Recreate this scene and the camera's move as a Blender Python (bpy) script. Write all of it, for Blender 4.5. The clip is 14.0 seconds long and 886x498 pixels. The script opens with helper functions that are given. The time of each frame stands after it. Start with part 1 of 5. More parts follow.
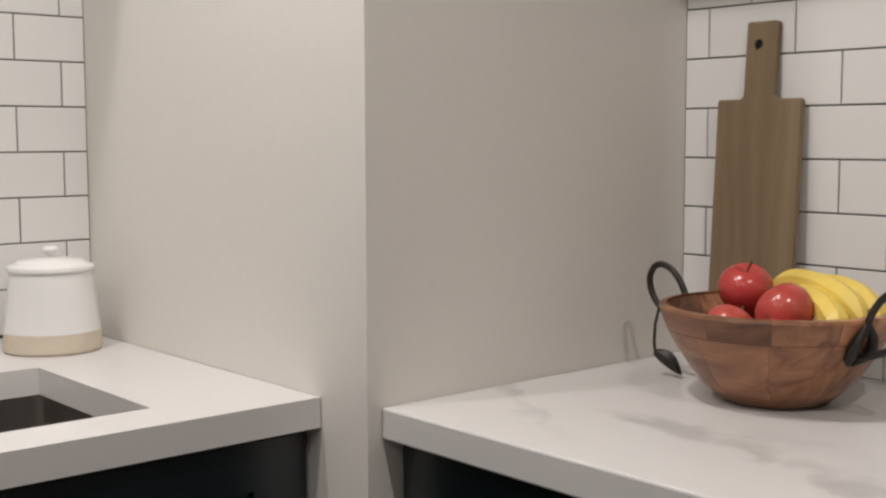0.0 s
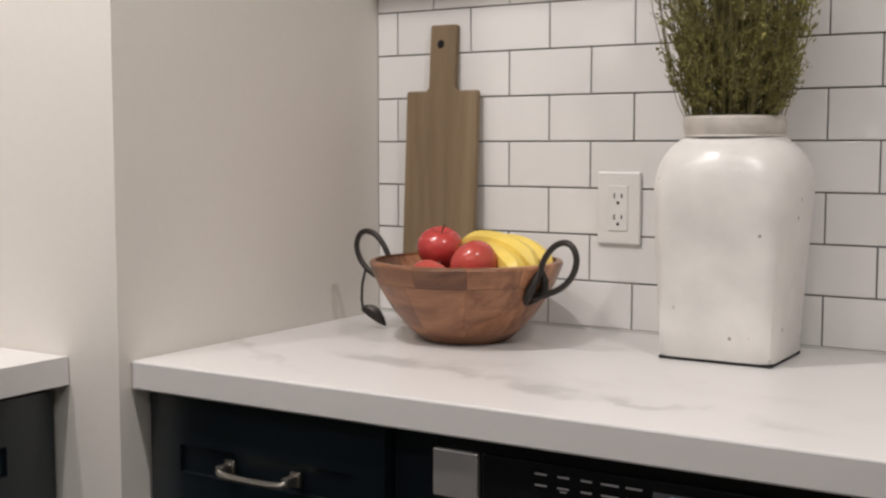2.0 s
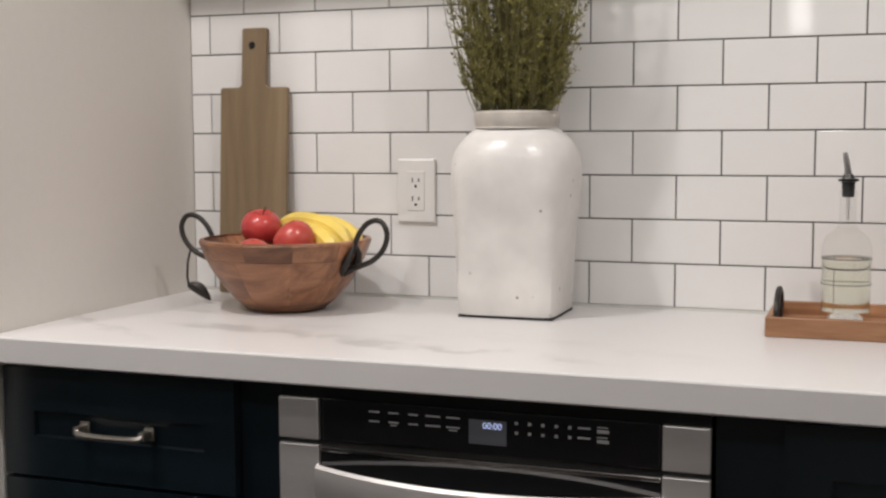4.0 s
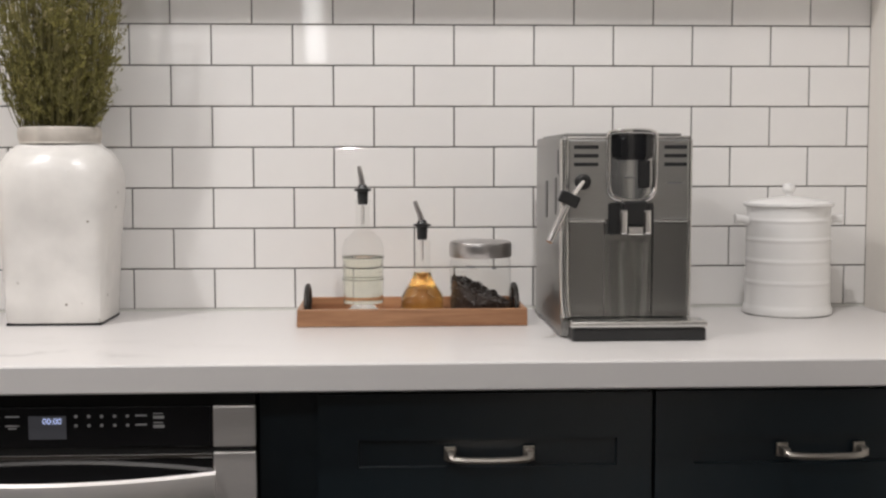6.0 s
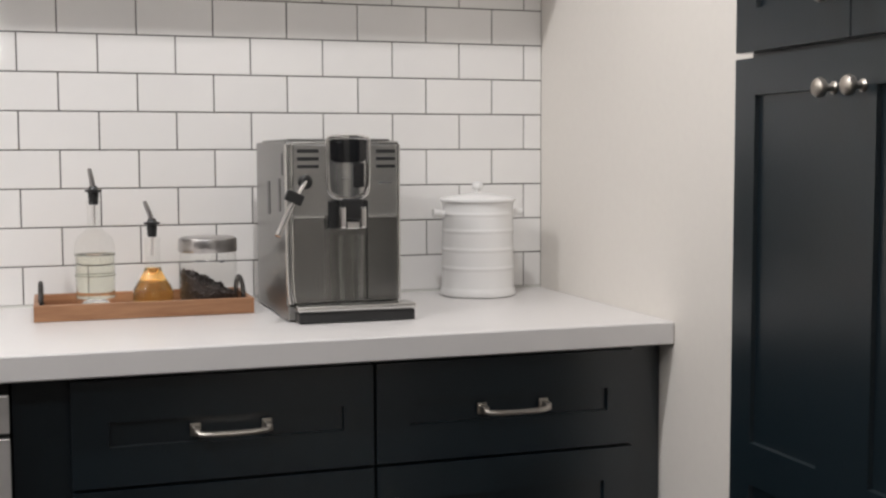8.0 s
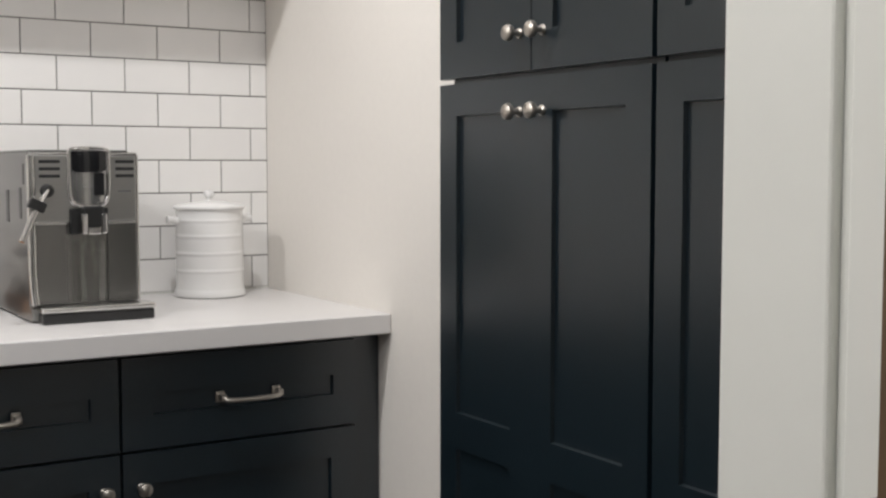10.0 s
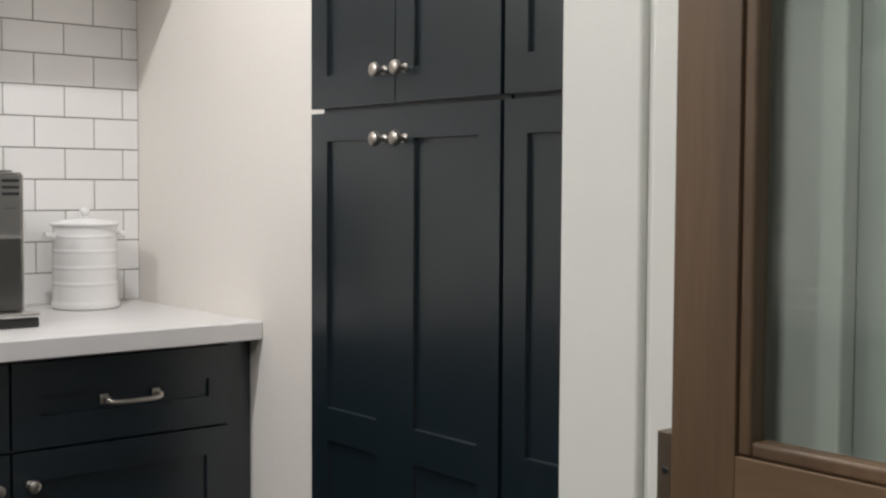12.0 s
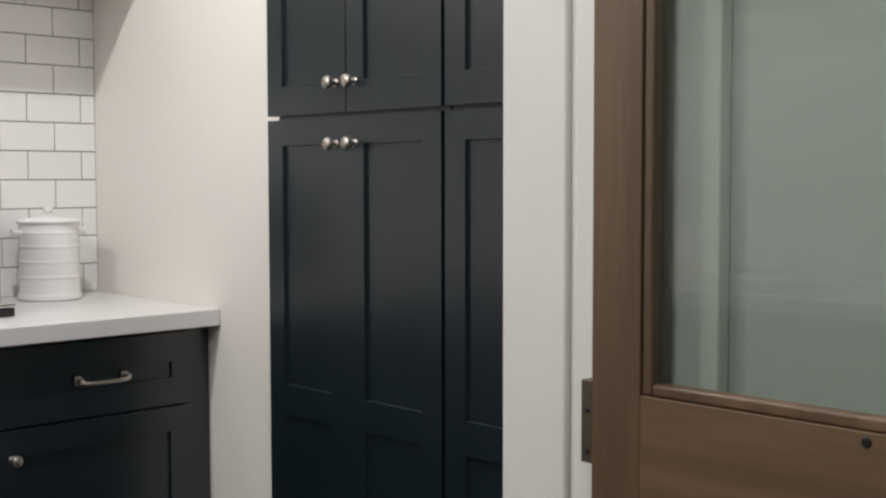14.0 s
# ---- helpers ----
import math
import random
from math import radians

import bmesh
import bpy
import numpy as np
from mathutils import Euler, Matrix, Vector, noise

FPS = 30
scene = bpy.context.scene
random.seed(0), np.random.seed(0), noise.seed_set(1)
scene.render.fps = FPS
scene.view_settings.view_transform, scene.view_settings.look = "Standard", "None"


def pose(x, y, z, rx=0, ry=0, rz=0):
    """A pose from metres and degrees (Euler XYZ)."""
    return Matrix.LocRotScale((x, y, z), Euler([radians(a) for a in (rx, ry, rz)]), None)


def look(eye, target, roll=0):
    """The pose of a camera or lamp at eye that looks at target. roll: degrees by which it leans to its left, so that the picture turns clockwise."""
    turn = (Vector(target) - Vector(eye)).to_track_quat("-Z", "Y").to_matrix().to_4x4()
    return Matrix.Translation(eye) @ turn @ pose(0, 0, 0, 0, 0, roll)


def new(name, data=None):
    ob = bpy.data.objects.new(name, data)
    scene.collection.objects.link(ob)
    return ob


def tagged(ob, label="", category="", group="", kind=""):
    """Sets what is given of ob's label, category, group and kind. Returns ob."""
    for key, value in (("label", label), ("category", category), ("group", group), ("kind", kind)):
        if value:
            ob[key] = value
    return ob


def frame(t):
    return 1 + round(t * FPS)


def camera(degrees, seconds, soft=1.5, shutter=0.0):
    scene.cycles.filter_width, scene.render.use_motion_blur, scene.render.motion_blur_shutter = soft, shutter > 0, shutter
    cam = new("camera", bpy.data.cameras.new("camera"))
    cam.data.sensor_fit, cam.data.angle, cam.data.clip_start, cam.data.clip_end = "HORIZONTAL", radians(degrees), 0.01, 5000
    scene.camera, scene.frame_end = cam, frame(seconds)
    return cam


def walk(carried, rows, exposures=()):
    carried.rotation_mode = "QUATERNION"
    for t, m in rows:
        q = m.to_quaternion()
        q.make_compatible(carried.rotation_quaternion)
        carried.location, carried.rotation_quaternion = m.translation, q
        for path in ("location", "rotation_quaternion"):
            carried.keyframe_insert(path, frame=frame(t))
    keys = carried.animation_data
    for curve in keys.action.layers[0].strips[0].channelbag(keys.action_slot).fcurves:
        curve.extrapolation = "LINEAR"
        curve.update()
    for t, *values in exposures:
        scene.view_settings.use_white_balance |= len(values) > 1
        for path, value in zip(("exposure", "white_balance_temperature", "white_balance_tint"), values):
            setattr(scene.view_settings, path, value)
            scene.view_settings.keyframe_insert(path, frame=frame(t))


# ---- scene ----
cam = camera(40.7, 14.0, soft=2.4)
PATH = [
    (0, (1.212, -1.571, 1.265), (-0.2935, -0.2685, 1.0785), -0.15),
    (0.5, (1.240, -1.616, 1.256), (-0.106, -0.148, 1.075), 0.0),
    (1, (1.271, -1.694, 1.249), (0.047, -0.121, 1.069), 0.0),
    (1.5, (1.284, -1.774, 1.231), (0.152, -0.134, 1.059), 0.1),
    (2, (1.286, -1.838, 1.221), (0.230, -0.145, 1.051), 0.0),
    (2.5, (1.291, -1.907, 1.212), (0.349, -0.151, 1.042), 0.0),
    (2.7, (1.289, -1.933, 1.213), (0.403, -0.147, 1.039), 0.0),
    (4.8, (1.316, -2.229, 1.220), (0.844, -0.294, 1.047), -0.1),
    (5, (1.31, -2.247, 1.218), (0.926, -0.291, 1.05), -0.0),
    (5.5, (1.308, -2.283, 1.207), (1.166, -0.294, 1.052), -0.1),
    (6, (1.312, -2.335, 1.204), (1.406, -0.343, 1.057), -0.1),
    (6.5, (1.306, -2.409, 1.201), (1.567, -0.431, 1.055), -0.2),
    (7, (1.283, -2.469, 1.205), (1.661, -0.511, 1.05), -0.1),
    (7.5, (1.239, -2.512, 1.206), (1.729, -0.579, 1.053), -0.2),
    (8, (1.186, -2.55, 1.215), (1.811, -0.657, 1.061), -0.2),
    (8.5, (1.149, -2.595, 1.216), (1.923, -0.757, 1.065), -0.2),
    (9, (1.129, -2.66, 1.214), (2.026, -0.878, 1.073), -0.2),
    (9.2, (1.120, -2.684, 1.216), (2.057, -0.923, 1.075), -0.1),
    (11.3, (0.922, -2.874, 1.220), (2.120, -1.277, 1.102), 0.0),
    (11.5, (0.904, -2.893, 1.219), (2.126, -1.314, 1.107), 0.1),
    (12, (0.869, -2.946, 1.219), (2.144, -1.409, 1.114), 0.3),
    (12.5, (0.833, -3.01, 1.219), (2.134, -1.495, 1.115), 0.2),
    (13, (0.776, -3.054, 1.222), (2.098, -1.556, 1.114), 0.2),
    (13.5, (0.714, -3.079, 1.225), (2.052, -1.596, 1.114), 0.2),
    (14, (0.643, -3.128, 1.233), (2.02, -1.682, 1.115), -0.1),
]
EXPOSURES = [(0, -0.28, 6480, 10), (1.5, -0.08, 6450, 11), (2.5, 0.00, 6420, 11), (5, 0.10, 6350, 11), (6.5, 0.16, 6270, 10), (7.5, 0.14, 6220, 10), (9, 0.34, 6180, 9), (11.5, 0.32, 6150, 8), (14, 0.29, 6150, 8)]
walk(cam, [(t, look(eye, target, roll)) for t, eye, target, roll in PATH], EXPOSURES)

# ---- world, lamps, exposure ----
world = bpy.data.worlds.new("world")
world.use_nodes = True
world.node_tree.nodes["Background"].inputs[0].default_value = (0.9, 0.92, 1.0, 1)
world.node_tree.nodes["Background"].inputs[1].default_value = 0.05
scene.world = world
scene.view_settings.exposure = 0.0
CEILING = 2.60
CANS = [(0.12, -1.05, 14.2), (1.55, -1.05, 14.0), (-0.28, -1.45, 10.0), (0.12, -2.70, 8.5), (1.15, -2.55, 8.0), (0.45, -4.40, 4.5)]
LAMP_COLOUR = (1.0, 0.950, 0.915)

# ---- materials ----


def mat(name, colour, rough=0.5, metal=0.0, vary=0.06, grain=40.0, large=3.0, bump=0.0, bump_scale=200.0, spec=0.5, coat=0.0,
        random_tint=0.0, rough_vary=0.1, stretch=(1, 1, 1)):
    """A surface with grain and larger stains in its colour, uneven gloss and fine relief."""
    m = bpy.data.materials.new(name)
    m.use_nodes = True
    n, l = m.node_tree.nodes, m.node_tree.links
    b = n["Principled BSDF"]
    tc = n.new("ShaderNodeTexCoord")
    mp = n.new("ShaderNodeMapping")
    mp.inputs["Scale"].default_value = stretch
    l.new(tc.outputs["Object"], mp.inputs[0])
    n1, n2 = n.new("ShaderNodeTexNoise"), n.new("ShaderNodeTexNoise")
    n1.inputs["Scale"].default_value, n2.inputs["Scale"].default_value = grain, large
    n1.inputs["Detail"].default_value, n2.inputs["Detail"].default_value = 6, 3
    for k in (n1, n2):
        l.new(mp.outputs[0], k.inputs["Vector"])
    add = n.new("ShaderNodeMath")
    add.operation = "ADD"
    l.new(n1.outputs[0], add.inputs[0])
    l.new(n2.outputs[0], add.inputs[1])
    val = n.new("ShaderNodeMapRange")
    val.inputs["From Min"].default_value, val.inputs["From Max"].default_value = 0.6, 1.4
    val.inputs["To Min"].default_value, val.inputs["To Max"].default_value = 1 - vary, 1 + vary
    l.new(add.outputs[0], val.inputs["Value"])
    hsv = n.new("ShaderNodeHueSaturation")
    hsv.inputs["Color"].default_value = (*colour, 1)
    out = val.outputs[0]
    if random_tint:
        oi = n.new("ShaderNodeObjectInfo")
        rr = n.new("ShaderNodeMapRange")
        rr.inputs["To Min"].default_value, rr.inputs["To Max"].default_value = 1 - random_tint, 1 + random_tint
        l.new(oi.outputs["Random"], rr.inputs["Value"])
        mul = n.new("ShaderNodeMath")
        mul.operation = "MULTIPLY"
        l.new(out, mul.inputs[0])
        l.new(rr.outputs[0], mul.inputs[1])
        out = mul.outputs[0]
    l.new(out, hsv.inputs["Value"])
    l.new(hsv.outputs[0], b.inputs["Base Color"])
    rv = n.new("ShaderNodeMapRange")
    rv.inputs["To Min"].default_value = max(0.02, rough * (1 - rough_vary))
    rv.inputs["To Max"].default_value = min(1.0, rough * (1 + rough_vary))
    l.new(n2.outputs[0], rv.inputs["Value"])
    l.new(rv.outputs[0], b.inputs["Roughness"])
    b.inputs["Metallic"].default_value = metal
    b.inputs["Specular IOR Level"].default_value = spec
    b.inputs["Coat Weight"].default_value = coat
    b.inputs["Coat Roughness"].default_value = 0.30
    if bump:
        n3 = n.new("ShaderNodeTexNoise")
        n3.inputs["Scale"].default_value, n3.inputs["Detail"].default_value = bump_scale, 3
        l.new(mp.outputs[0], n3.inputs["Vector"])
        bp = n.new("ShaderNodeBump")
        bp.inputs["Strength"].default_value, bp.inputs["Distance"].default_value = bump, 0.002
        l.new(n3.outputs[0], bp.inputs["Height"])
        l.new(bp.outputs[0], b.inputs["Normal"])
    return m


def wood(name, dark, light, axis=2, rough=0.5, scale=1.0, random_tint=0.0, bump=0.15):
    """Long streaked grain along one axis, with pores."""
    m = bpy.data.materials.new(name)
    m.use_nodes = True
    n, l = m.node_tree.nodes, m.node_tree.links
    b = n["Principled BSDF"]
    tc, mp = n.new("ShaderNodeTexCoord"), n.new("ShaderNodeMapping")
    sc = [14 * scale] * 3
    sc[axis] = 1.1 * scale
    mp.inputs["Scale"].default_value = sc
    l.new(tc.outputs["Object"], mp.inputs[0])
    n1, n2 = n.new("ShaderNodeTexNoise"), n.new("ShaderNodeTexNoise")
    n1.inputs["Scale"].default_value, n1.inputs["Detail"].default_value, n1.inputs["Distortion"].default_value = 1.6, 8, 0.9
    n2.inputs["Scale"].default_value, n2.inputs["Detail"].default_value = 14, 4
    if random_tint:
        oi = n.new("ShaderNodeObjectInfo")
        sh = n.new("ShaderNodeVectorMath")
        sh.operation = "ADD"
        comb = n.new("ShaderNodeCombineXYZ")
        mu = n.new("ShaderNodeMath")
        mu.operation, mu.inputs[1].default_value = "MULTIPLY", 37.0
        l.new(oi.outputs["Random"], mu.inputs[0])
        for i in range(3):
            l.new(mu.outputs[0], comb.inputs[i])
        l.new(mp.outputs[0], sh.inputs[0])
        l.new(comb.outputs[0], sh.inputs[1])
        src = sh.outputs[0]
    else:
        src = mp.outputs[0]
    l.new(src, n1.inputs["Vector"])
    l.new(src, n2.inputs["Vector"])
    ramp = n.new("ShaderNodeValToRGB")
    ramp.color_ramp.elements[0].position, ramp.color_ramp.elements[0].color = 0.3, (*dark, 1)
    ramp.color_ramp.elements[1].position, ramp.color_ramp.elements[1].color = 0.72, (*light, 1)
    mixf = n.new("ShaderNodeMath")
    mixf.operation, mixf.inputs[1].default_value = "MULTIPLY_ADD", 0.22
    l.new(n2.outputs[0], mixf.inputs[0])
    l.new(n1.outputs[0], mixf.inputs[2])
    sub = n.new("ShaderNodeMath")
    sub.operation, sub.inputs[1].default_value = "SUBTRACT", 0.11
    l.new(mixf.outputs[0], sub.inputs[0])
    l.new(sub.outputs[0], ramp.inputs[0])
    col = ramp.outputs[0]
    if random_tint:
        hsv = n.new("ShaderNodeHueSaturation")
        rr = n.new("ShaderNodeMapRange")
        rr.inputs["To Min"].default_value, rr.inputs["To Max"].default_value = 1 - random_tint, 1 + random_tint
        l.new(oi.outputs["Random"], rr.inputs["Value"])
        l.new(rr.outputs[0], hsv.inputs["Value"])
        l.new(col, hsv.inputs["Color"])
        col = hsv.outputs[0]
    l.new(col, b.inputs["Base Color"])
    b.inputs["Roughness"].default_value = rough
    bp = n.new("ShaderNodeBump")
    bp.inputs["Strength"].default_value, bp.inputs["Distance"].default_value = bump, 0.001
    l.new(n2.outputs[0], bp.inputs["Height"])
    l.new(bp.outputs[0], b.inputs["Normal"])
    return m


def quartz_material():
    """White engineered stone with a few soft, broken grey veins that wander along two lines."""
    m = bpy.data.materials.new("white_quartz")
    m.use_nodes = True
    n, l = m.node_tree.nodes, m.node_tree.links
    b = n["Principled BSDF"]

    def calc(op, *args):
        k = n.new("ShaderNodeMath")
        k.operation = op
        for i, v in enumerate(args):
            if isinstance(v, (int, float)):
                k.inputs[i].default_value = v
            else:
                l.new(v, k.inputs[i])
        return k.outputs[0]

    def fade(v, a, b):
        k = n.new("ShaderNodeMapRange")
        k.interpolation_type = "SMOOTHSTEP"
        k.inputs["From Min"].default_value, k.inputs["From Max"].default_value = a, b
        l.new(v, k.inputs["Value"])
        return k.outputs[0]

    def cloud(scale, detail, distort=0.0):
        k = n.new("ShaderNodeTexNoise")
        k.inputs["Scale"].default_value, k.inputs["Detail"].default_value, k.inputs["Distortion"].default_value = scale, detail, distort
        l.new(tc.outputs["Object"], k.inputs["Vector"])
        return k.outputs[0]
    tc, sep = n.new("ShaderNodeTexCoord"), n.new("ShaderNodeSeparateXYZ")
    l.new(tc.outputs["Object"], sep.inputs[0])
    x, y = sep.outputs[0], sep.outputs[1]
    wander, fine, broken = cloud(7.0, 6, 0.6), cloud(30.0, 5, 0.4), cloud(9.0, 4)
    total = None
    for slope, lift, x0, x1, wide, depth in ((-0.20, -0.352, 0.20, 0.95, 0.034, 0.50), (-0.20, -0.325, 0.36, 0.70, 0.075, 0.22), (-0.62, -0.405, -0.03, 0.24, 0.020, 0.5),
                                             (-0.16, -0.25, 1.25, 1.95, 0.045, 0.10), (-0.25, -0.20, 0.62, 1.1, 0.05, 0.12)):
        d = calc("SUBTRACT", y, calc("MULTIPLY_ADD", x, slope, lift))
        d = calc("ADD", d, calc("MULTIPLY", calc("SUBTRACT", wander, 0.5), 0.20))
        d = calc("ADD", d, calc("MULTIPLY", calc("SUBTRACT", fine, 0.5), 0.05))
        v = fade(calc("ABSOLUTE", d), wide, wide * 0.05)
        v = calc("MULTIPLY", v, calc("MULTIPLY", fade(x, x0 - 0.06, x0 + 0.08), fade(x, x1 + 0.08, x1 - 0.10)))
        v = calc("MULTIPLY", v, calc("MULTIPLY", fade(broken, 0.36, 0.60), depth))
        total = v if total is None else calc("MAXIMUM", total, v)
    mix = n.new("ShaderNodeMix")
    mix.data_type = "RGBA"
    mix.inputs["A"].default_value, mix.inputs["B"].default_value = (0.685, 0.665, 0.652, 1), (0.335, 0.32, 0.305, 1)
    l.new(total, mix.inputs["Factor"])
    l.new(mix.outputs["Result"], b.inputs["Base Color"])
    b.inputs["Roughness"].default_value = 0.30
    return m


def thin_glass(name, tint, gloss=0.035, rough=0.02):
    m = bpy.data.materials.new(name)
    m.use_nodes = True
    n, l = m.node_tree.nodes, m.node_tree.links
    n.remove(n["Principled BSDF"])
    out = n["Material Output"]
    tr, gl, mx, fr = n.new("ShaderNodeBsdfTransparent"), n.new("ShaderNodeBsdfGlossy"), n.new("ShaderNodeMixShader"), n.new("ShaderNodeLayerWeight")
    tr.inputs[0].default_value = (*tint, 1)
    gl.inputs["Roughness"].default_value = rough
    fr.inputs["Blend"].default_value = 0.5
    pw, ma = n.new("ShaderNodeMath"), n.new("ShaderNodeMath")
    pw.operation, pw.inputs[1].default_value = "POWER", 3.0
    ma.operation, ma.inputs[1].default_value, ma.inputs[2].default_value = "MULTIPLY_ADD", 0.38, gloss
    l.new(fr.outputs["Facing"], pw.inputs[0])
    l.new(pw.outputs[0], ma.inputs[0])
    l.new(ma.outputs[0], mx.inputs[0])
    l.new(tr.outputs[0], mx.inputs[1])
    l.new(gl.outputs[0], mx.inputs[2])
    l.new(mx.outputs[0], out.inputs[0])
    return m


def clear(name, colour, rough=0.0, ior=1.45):
    m = bpy.data.materials.new(name)
    m.use_nodes = True
    b = m.node_tree.nodes["Principled BSDF"]
    b.inputs["Base Color"].default_value = (*colour, 1)
    b.inputs["Roughness"].default_value = rough
    b.inputs["Transmission Weight"].default_value = 1.0
    b.inputs["IOR"].default_value = ior
    return m


def glow(name, colour, strength):
    m = bpy.data.materials.new(name)
    m.use_nodes = True
    b = m.node_tree.nodes["Principled BSDF"]
    b.inputs["Base Color"].default_value = (*colour, 1)
    b.inputs["Emission Color"].default_value = (*colour, 1)
    b.inputs["Emission Strength"].default_value = strength
    return m


def pitted_glaze():
    """White crackled glaze with small dark pits and worn patches."""
    m = mat("white_pitted_glaze", (0.71, 0.69, 0.66), 0.29, vary=0.12, grain=14, large=7, bump=0.9, bump_scale=24, rough_vary=0.15)
    n, l = m.node_tree.nodes, m.node_tree.links
    b = n["Principled BSDF"]
    src = b.inputs["Base Color"].links[0].from_socket
    vo = n.new("ShaderNodeTexVoronoi")
    vo.inputs["Scale"].default_value = 34
    l.new(n["Texture Coordinate"].outputs["Object"], vo.inputs["Vector"])
    ra = n.new("ShaderNodeValToRGB")
    ra.color_ramp.elements[0].position, ra.color_ramp.elements[0].color = 0.07, (1, 1, 1, 1)
    ra.color_ramp.elements[1].position, ra.color_ramp.elements[1].color = 0.12, (0, 0, 0, 1)
    l.new(vo.outputs["Distance"], ra.inputs[0])
    no = n.new("ShaderNodeTexNoise")
    no.inputs["Scale"].default_value = 11
    l.new(n["Texture Coordinate"].outputs["Object"], no.inputs["Vector"])
    rb = n.new("ShaderNodeValToRGB")
    rb.color_ramp.elements[0].position, rb.color_ramp.elements[1].position = 0.50, 0.56
    l.new(no.outputs[0], rb.inputs[0])
    mu = n.new("ShaderNodeMath")
    mu.operation = "MULTIPLY"
    l.new(ra.outputs[0], mu.inputs[0])
    l.new(rb.outputs[0], mu.inputs[1])
    mix = n.new("ShaderNodeMix")
    mix.data_type = "RGBA"
    mix.inputs["B"].default_value = (0.22, 0.19, 0.15, 1)
    l.new(mu.outputs[0], mix.inputs["Factor"])
    l.new(src, mix.inputs["A"])
    l.new(mix.outputs["Result"], b.inputs["Base Color"])
    return m


M_WALL = mat("wall_paint", (0.76, 0.725, 0.675), 0.55, vary=0.02, grain=60, large=1.2, bump=0.12, bump_scale=260)
M_CEIL = mat("ceiling_paint", (0.80, 0.79, 0.77), 0.8, vary=0.02)
M_TRIM = mat("trim_paint", (0.70, 0.702, 0.655), 0.36, vary=0.02, grain=20, large=2, bump=0.06, bump_scale=90)
M_TILE = mat("white_tile_glaze", (0.80, 0.785, 0.765), 0.042, vary=0.012, grain=25, large=5, bump=0.03, bump_scale=22, random_tint=0.02, rough_vary=0.3)
M_GREYWALL = mat("grey_green_paint", (0.47, 0.485, 0.455), 0.5, vary=0.02, grain=60, large=1.5)
M_GROUT = mat("grey_grout", (0.13, 0.12, 0.11), 0.9, vary=0.2, grain=90, bump=0.3)
M_QUARTZ = quartz_material()
M_CAB = mat("navy_cabinet_paint", (0.0042, 0.0102, 0.0148), 0.33, spec=0.64, coat=0.50, vary=0.10, grain=30, large=2.5, bump=0.08, bump_scale=140, rough_vary=0.2)
M_DARK = mat("dark_recess", (0.012, 0.012, 0.012), 0.8, vary=0.2)
M_NICKEL = mat("brushed_nickel", (0.50, 0.465, 0.42), 0.33, metal=1.0, vary=0.06, grain=120, bump=0.05, stretch=(1, 1, 8))
M_STEEL = mat("stainless_steel", (0.76, 0.73, 0.71), 0.46, metal=0.78, vary=0.05, grain=60, large=2, bump=0.05, bump_scale=120, stretch=(1, 1, 14))
M_SINK = mat("sink_steel", (0.42, 0.40, 0.38), 0.30, metal=1.0, vary=0.08, grain=60, bump=0.06, stretch=(1, 12, 1))
M_CHROME = mat("polished_chrome", (0.72, 0.71, 0.70), 0.10, metal=1.0, vary=0.03, grain=40)
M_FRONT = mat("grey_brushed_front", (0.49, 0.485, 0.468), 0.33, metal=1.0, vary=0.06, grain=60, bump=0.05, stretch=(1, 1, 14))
M_LID = mat("brushed_lid_steel", (0.48, 0.46, 0.45), 0.30, metal=1.0, vary=0.12, grain=70, large=20, stretch=(1, 1, 0.1))
M_MACHINE = mat("grey_metal_shell", (0.28, 0.277, 0.267), 0.30, metal=0.9, vary=0.05, grain=80, bump=0.05, stretch=(1, 1, 10))
M_BLACK = mat("black_plastic", (0.018, 0.018, 0.018), 0.30, vary=0.15, grain=60, bump=0.05)
M_GLASSBLACK = mat("black_glass", (0.012, 0.012, 0.013), 0.08, vary=0.1)
M_SMOKE = mat("smoked_screen", (0.46, 0.455, 0.44), 0.20, metal=0.85, vary=0.1)
M_PILLAR = mat("bright_satin_steel", (0.66, 0.65, 0.63), 0.24, metal=1.0, vary=0.05, grain=70, bump=0.04, stretch=(1, 1, 10))
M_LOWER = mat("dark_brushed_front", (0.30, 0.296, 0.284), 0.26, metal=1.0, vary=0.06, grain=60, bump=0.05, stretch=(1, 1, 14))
M_IRON = mat("wrought_iron", (0.045, 0.040, 0.036), 0.45, metal=0.6, vary=0.25, grain=60, bump=0.4, bump_scale=120)
M_BOARD = wood("board_wood", (0.185, 0.127, 0.070), (0.275, 0.198, 0.115), 2, 0.6, 1.1)
M_ACACIA = wood("acacia_wood", (0.150, 0.058, 0.028), (0.42, 0.195, 0.095), 0, 0.34, 1.6, random_tint=0.38)
M_TRAY = wood("teak_wood", (0.22, 0.098, 0.045), (0.44, 0.235, 0.120), 0, 0.45, 2.2, random_tint=0.10)
M_DOOR = wood("stained_door_wood", (0.064, 0.038, 0.019), (0.162, 0.100, 0.054), 2, 0.45, 0.75)
M_DOORRAIL = wood("stained_rail_wood", (0.088, 0.053, 0.027), (0.176, 0.111, 0.060), 1, 0.45, 0.75)
M_HINGE = mat("bronze_hinge", (0.135, 0.105, 0.075), 0.45, metal=0.7, vary=0.15)
M_FLOOR = wood("dark_floor", (0.020, 0.015, 0.012), (0.042, 0.032, 0.025), 1, 0.4, 0.6)
